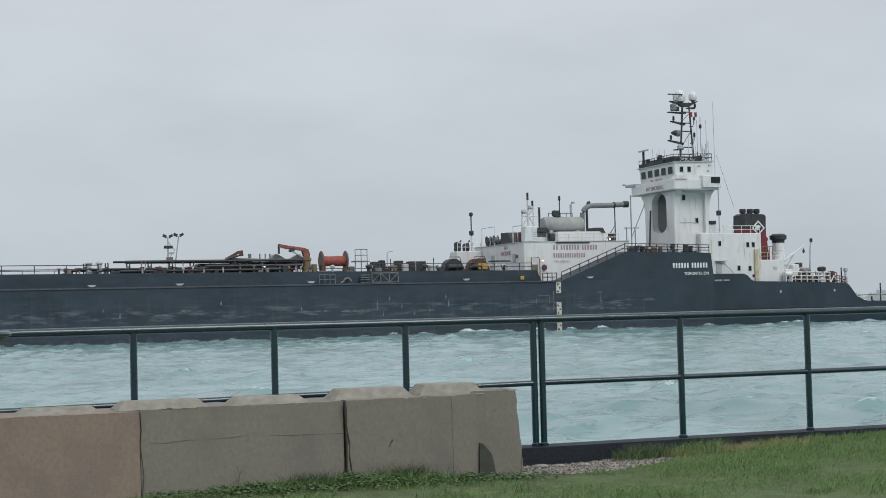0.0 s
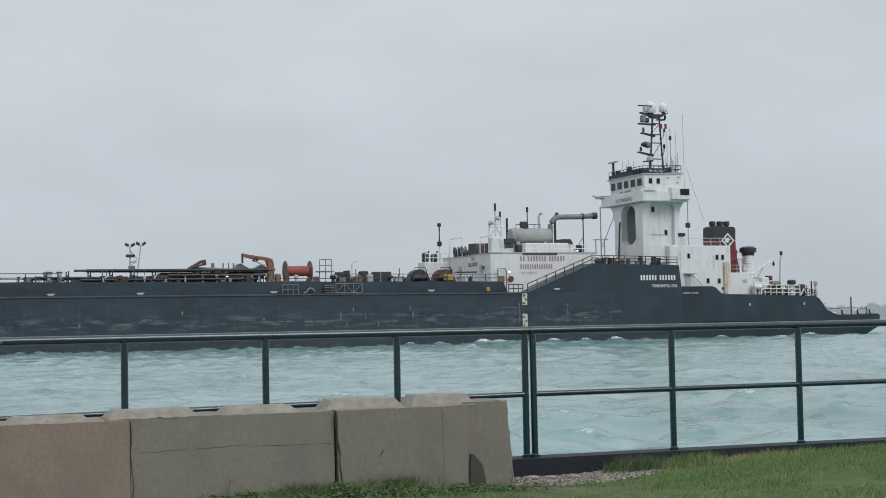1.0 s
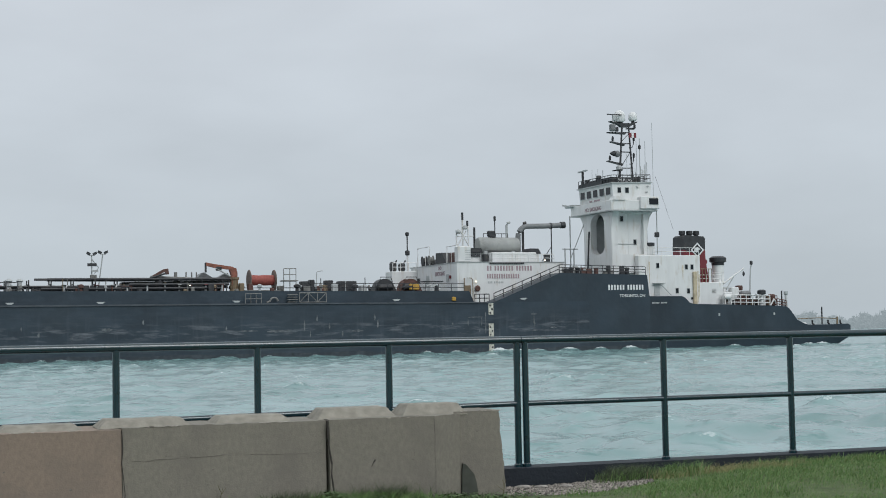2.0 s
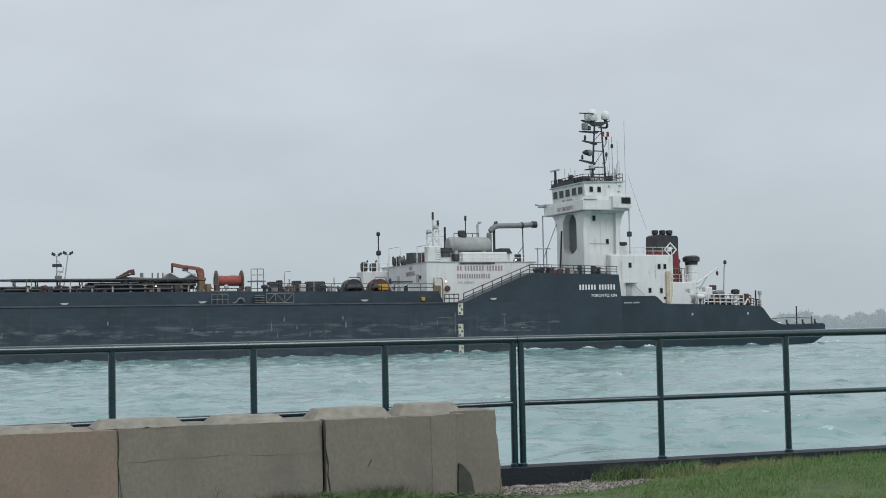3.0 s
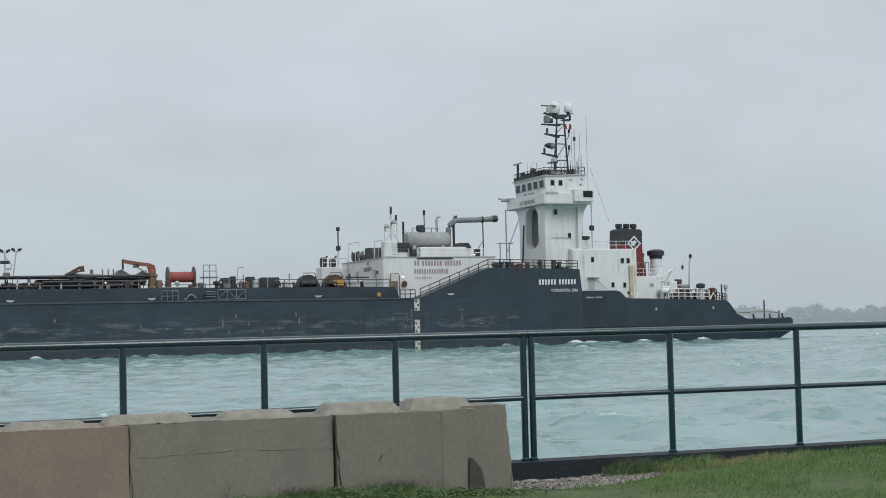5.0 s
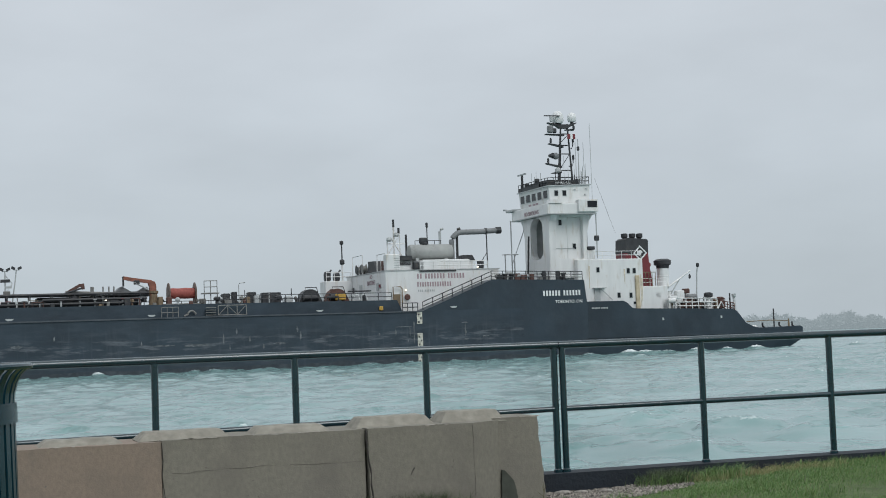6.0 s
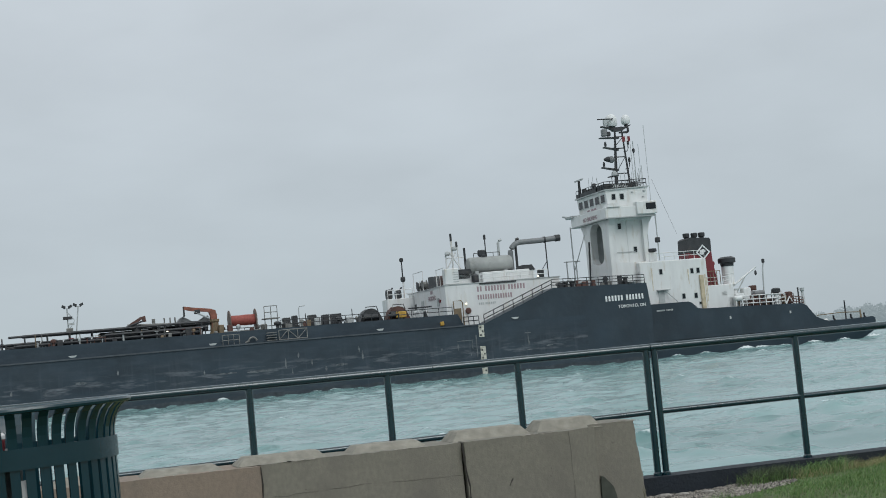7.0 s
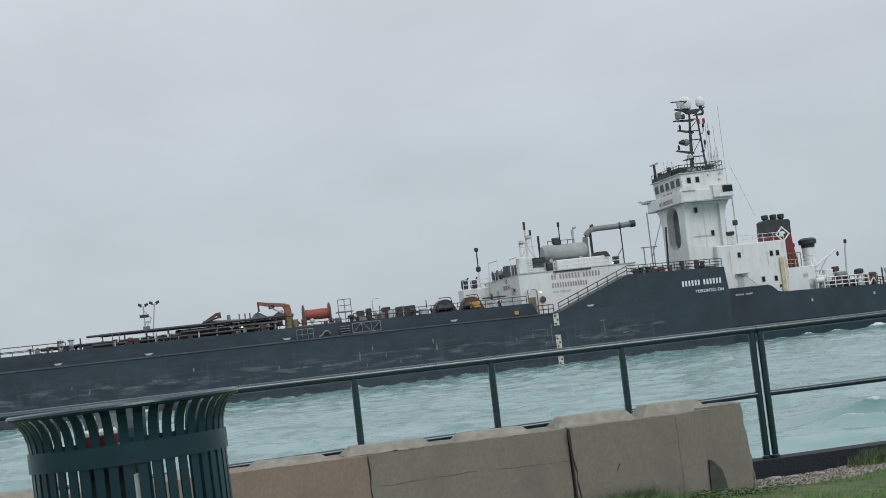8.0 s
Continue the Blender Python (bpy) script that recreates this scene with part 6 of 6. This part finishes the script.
    for _ in range(6500):
        a, q = rnd.uniform(0, math.tau), math.sqrt(rnd.random()) * 1.15
        x, y = 5.22 + 0.72 * q * math.cos(a), 11.52 + 0.42 * q * math.sin(a)
        if y > 11.84 or x < 4.62:
            continue
        s = rnd.uniform(0.006, 0.022)
        c = Vector((x, y, ground_z(x, y) + s * 0.3))
        n = len(verts)
        for k in range(5):
            b = k * math.tau / 5 + rnd.uniform(-0.3, 0.3)
            verts.append(tuple(c + Vector((math.cos(b) * s * rnd.uniform(0.7, 1.2), math.sin(b) * s * rnd.uniform(0.7, 1.2), rnd.uniform(-0.2, 0.2) * s))))
        verts.append(tuple(c + Vector((0, 0, s * rnd.uniform(0.5, 0.9)))))
        faces.extend([(n + k, n + (k + 1) % 5, n + 5) for k in range(5)])
    me = bpy.data.meshes.new("gravel")
    me.from_pydata(verts, [], faces)
    gm = material("crushed_stone", (0.27, 0.25, 0.225), 0.9)
    nt = gm.node_tree
    geo, rr = nt.nodes.new("ShaderNodeNewGeometry"), nt.nodes.new("ShaderNodeValToRGB")
    rr.color_ramp.elements[0].color, rr.color_ramp.elements[1].color = (0.04, 0.036, 0.032, 1), (0.36, 0.325, 0.285, 1)
    nt.links.new(geo.outputs["Random Per Island"], rr.inputs[0])
    nt.links.new(rr.outputs[0], nt.nodes["Principled BSDF"].inputs["Base Color"])
    me.materials.append(gm)
    tagged(new("gravel", me), "patch of pale crushed stone beside the kerb", "gravel", kind="stuff")
    for x, y, s in ((4.95, 11.66, 0.06), (5.1, 11.62, 0.05), (5.3, 11.55, 0.045)):
        bm = bmesh.new()
        bmesh.ops.create_icosphere(bm, subdivisions=2, radius=s)
        for v in bm.verts:
            v.co = Vector((v.co.x * 1.3, v.co.y, v.co.z * 0.3)) * (1 + 0.35 * noise.noise(v.co * 12 + Vector((x, 0, 0))))
        o = part("stone_slab", bm, GRAVEL)
        o.matrix_world = pose(x, y, ground_z(x, y) + 0.02)
        tagged(o, "flat broken stone lying on gravel", "stone", "stones in the gravel")


# ---------------- litter bin ----------------
def build_bin():
    b = thing("litter_bin", "dark green slatted steel litter bin with flared top rim", "litter bin")
    b.matrix_world = pose(-0.015, 4.70, 0.08, 0, -1.1, 0)
    n = 44
    bottom, band0, band1, top = 0.03, 0.869, 0.928, 1.035

    def hoop(z0, z1, r, t=0.006, seg=64):
        bm = bmesh.new()
        return lathe_open(bm, [(r, z0), (r + t, z0), (r + t, z1), (r, z1)], seg)

    def lathe_open(bm, prof, seg):
        rings = [[bm.verts.new((q * math.cos(k * math.tau / seg), q * math.sin(k * math.tau / seg), z)) for k in range(seg)] for q, z in prof]
        for i in range(len(rings)):
            a, c = rings[i], rings[(i + 1) % len(rings)]
            for k in range(seg):
                bm.faces.new((a[k], a[(k + 1) % seg], c[(k + 1) % seg], c[k]))
        return bm

    prof = [(0.281, bottom), (0.281, 0.45), (0.281, band0), (0.281, band0 + 0.03), (0.281, band1), (0.284, 0.957), (0.292, 0.985), (0.306, 1.010), (0.330, 1.030)]
    for i in range(n):
        a = i * math.tau / n - radians(1.25)
        u, v = Vector((math.cos(a), math.sin(a), 0)), Vector((-math.sin(a), math.cos(a), 0))
        bm = bmesh.new()
        rows = []
        for r, z in prof:
            w = 0.0135
            rows.append([bm.verts.new(u * (r + dr) + v * s * w + Vector((0, 0, z))) for dr, s in ((0, -1), (0, 1), (0.006, 1), (0.006, -1))])
        for p, q in zip(rows, rows[1:]):
            for k in range(4):
                bm.faces.new((p[k], p[(k + 1) % 4], q[(k + 1) % 4], q[k]))
        bm.faces.new(rows[0][::-1])
        bm.faces.new(rows[-1])
        part("slat", bm, CAN_GREEN, b)
    part("upper_band", hoop(band0, band1, 0.2878), CAN_GREEN, b, smooth=True)
    part("lower_band", hoop(0.12, 0.18, 0.2878), CAN_GREEN, b, smooth=True)
    part("base_ring", hoop(0.0, 0.04, 0.276, 0.012), CAN_GREEN, b, smooth=True)
    rim = bmesh.new()
    lathe_open(rim, [(0.3355 + 0.0088 * math.cos(q * math.tau / 8), 1.033 + 0.0088 * math.sin(q * math.tau / 8)) for q in range(8)], 72)
    part("rim", rim, CAN_GREEN, b, "rounded steel rim", True)
    part("bin_floor", lathe(bmesh.new(), [(0.28, 0.03), (0.28, 0.05)], (0, 0, 0), 32), CAN_GREEN, b)
    for x in (-0.112, -0.052):
        cup = part("litter_cup", lathe(bmesh.new(), [(0.024, 0.0), (0.026, 0.035), (0.027, 0.046)], (x, -0.2, 0.912), 16), RED, b, "red paper cup among the litter", True)
        part("cup_lid", lathe(bmesh.new(), [(0.028, 0.046), (0.028, 0.056), (0.022, 0.064)], (x, -0.2, 0.912), 16), TEXT_WHITE, cup, smooth=True)
    part("litter_paper", rough_solid([(-0.012, -0.262), (0.022, -0.266), (0.024, -0.256), (-0.010, -0.250)], 0.66, 0.836, 9, 0.03, 0.006), TEXT_WHITE, b, "crumpled white paper litter")
    part("litter_bag", rough_solid([(-0.115, -0.2), (0.010, -0.23), (0.016, 0.02), (-0.1, 0.05)], 0.05, 0.92, 4, 0.08, 0.02), material("litter", (0.02, 0.026, 0.027), 0.6, vary=0.4, scale=12), b)
    return b


build_ground()
water = build_water()
fence_panel([-3.95, -2.84, -1.73, -0.6, 0.51], 0.045, 0.045)
fence_panel([0.585, 1.70, 2.816, 3.921, 5.063], 0.045, 0.0)
fence_panel([5.139, 6.466, 7.763, 9.06, 10.36])
fence_panel([-8.4, -7.3, -6.2, -5.1, -4.03])
fence_panel([10.44, 11.75, 13.05, 14.35, 15.65])
build_shore()
build_blocks()
build_bin()
barge = build_barge()
tug = build_tug()

build_grass()


def motions():
    steps = [0.25 * i for i in range(33)]
    walk(barge, [(t, ship_pose(t)) for t in steps])
    walk(tug, [(t, ship_pose(t)) for t in steps])
    walk(water, [(t, pose(-26 + 3.3 * t, 0, WATER_Z)) for t in steps])


motions()
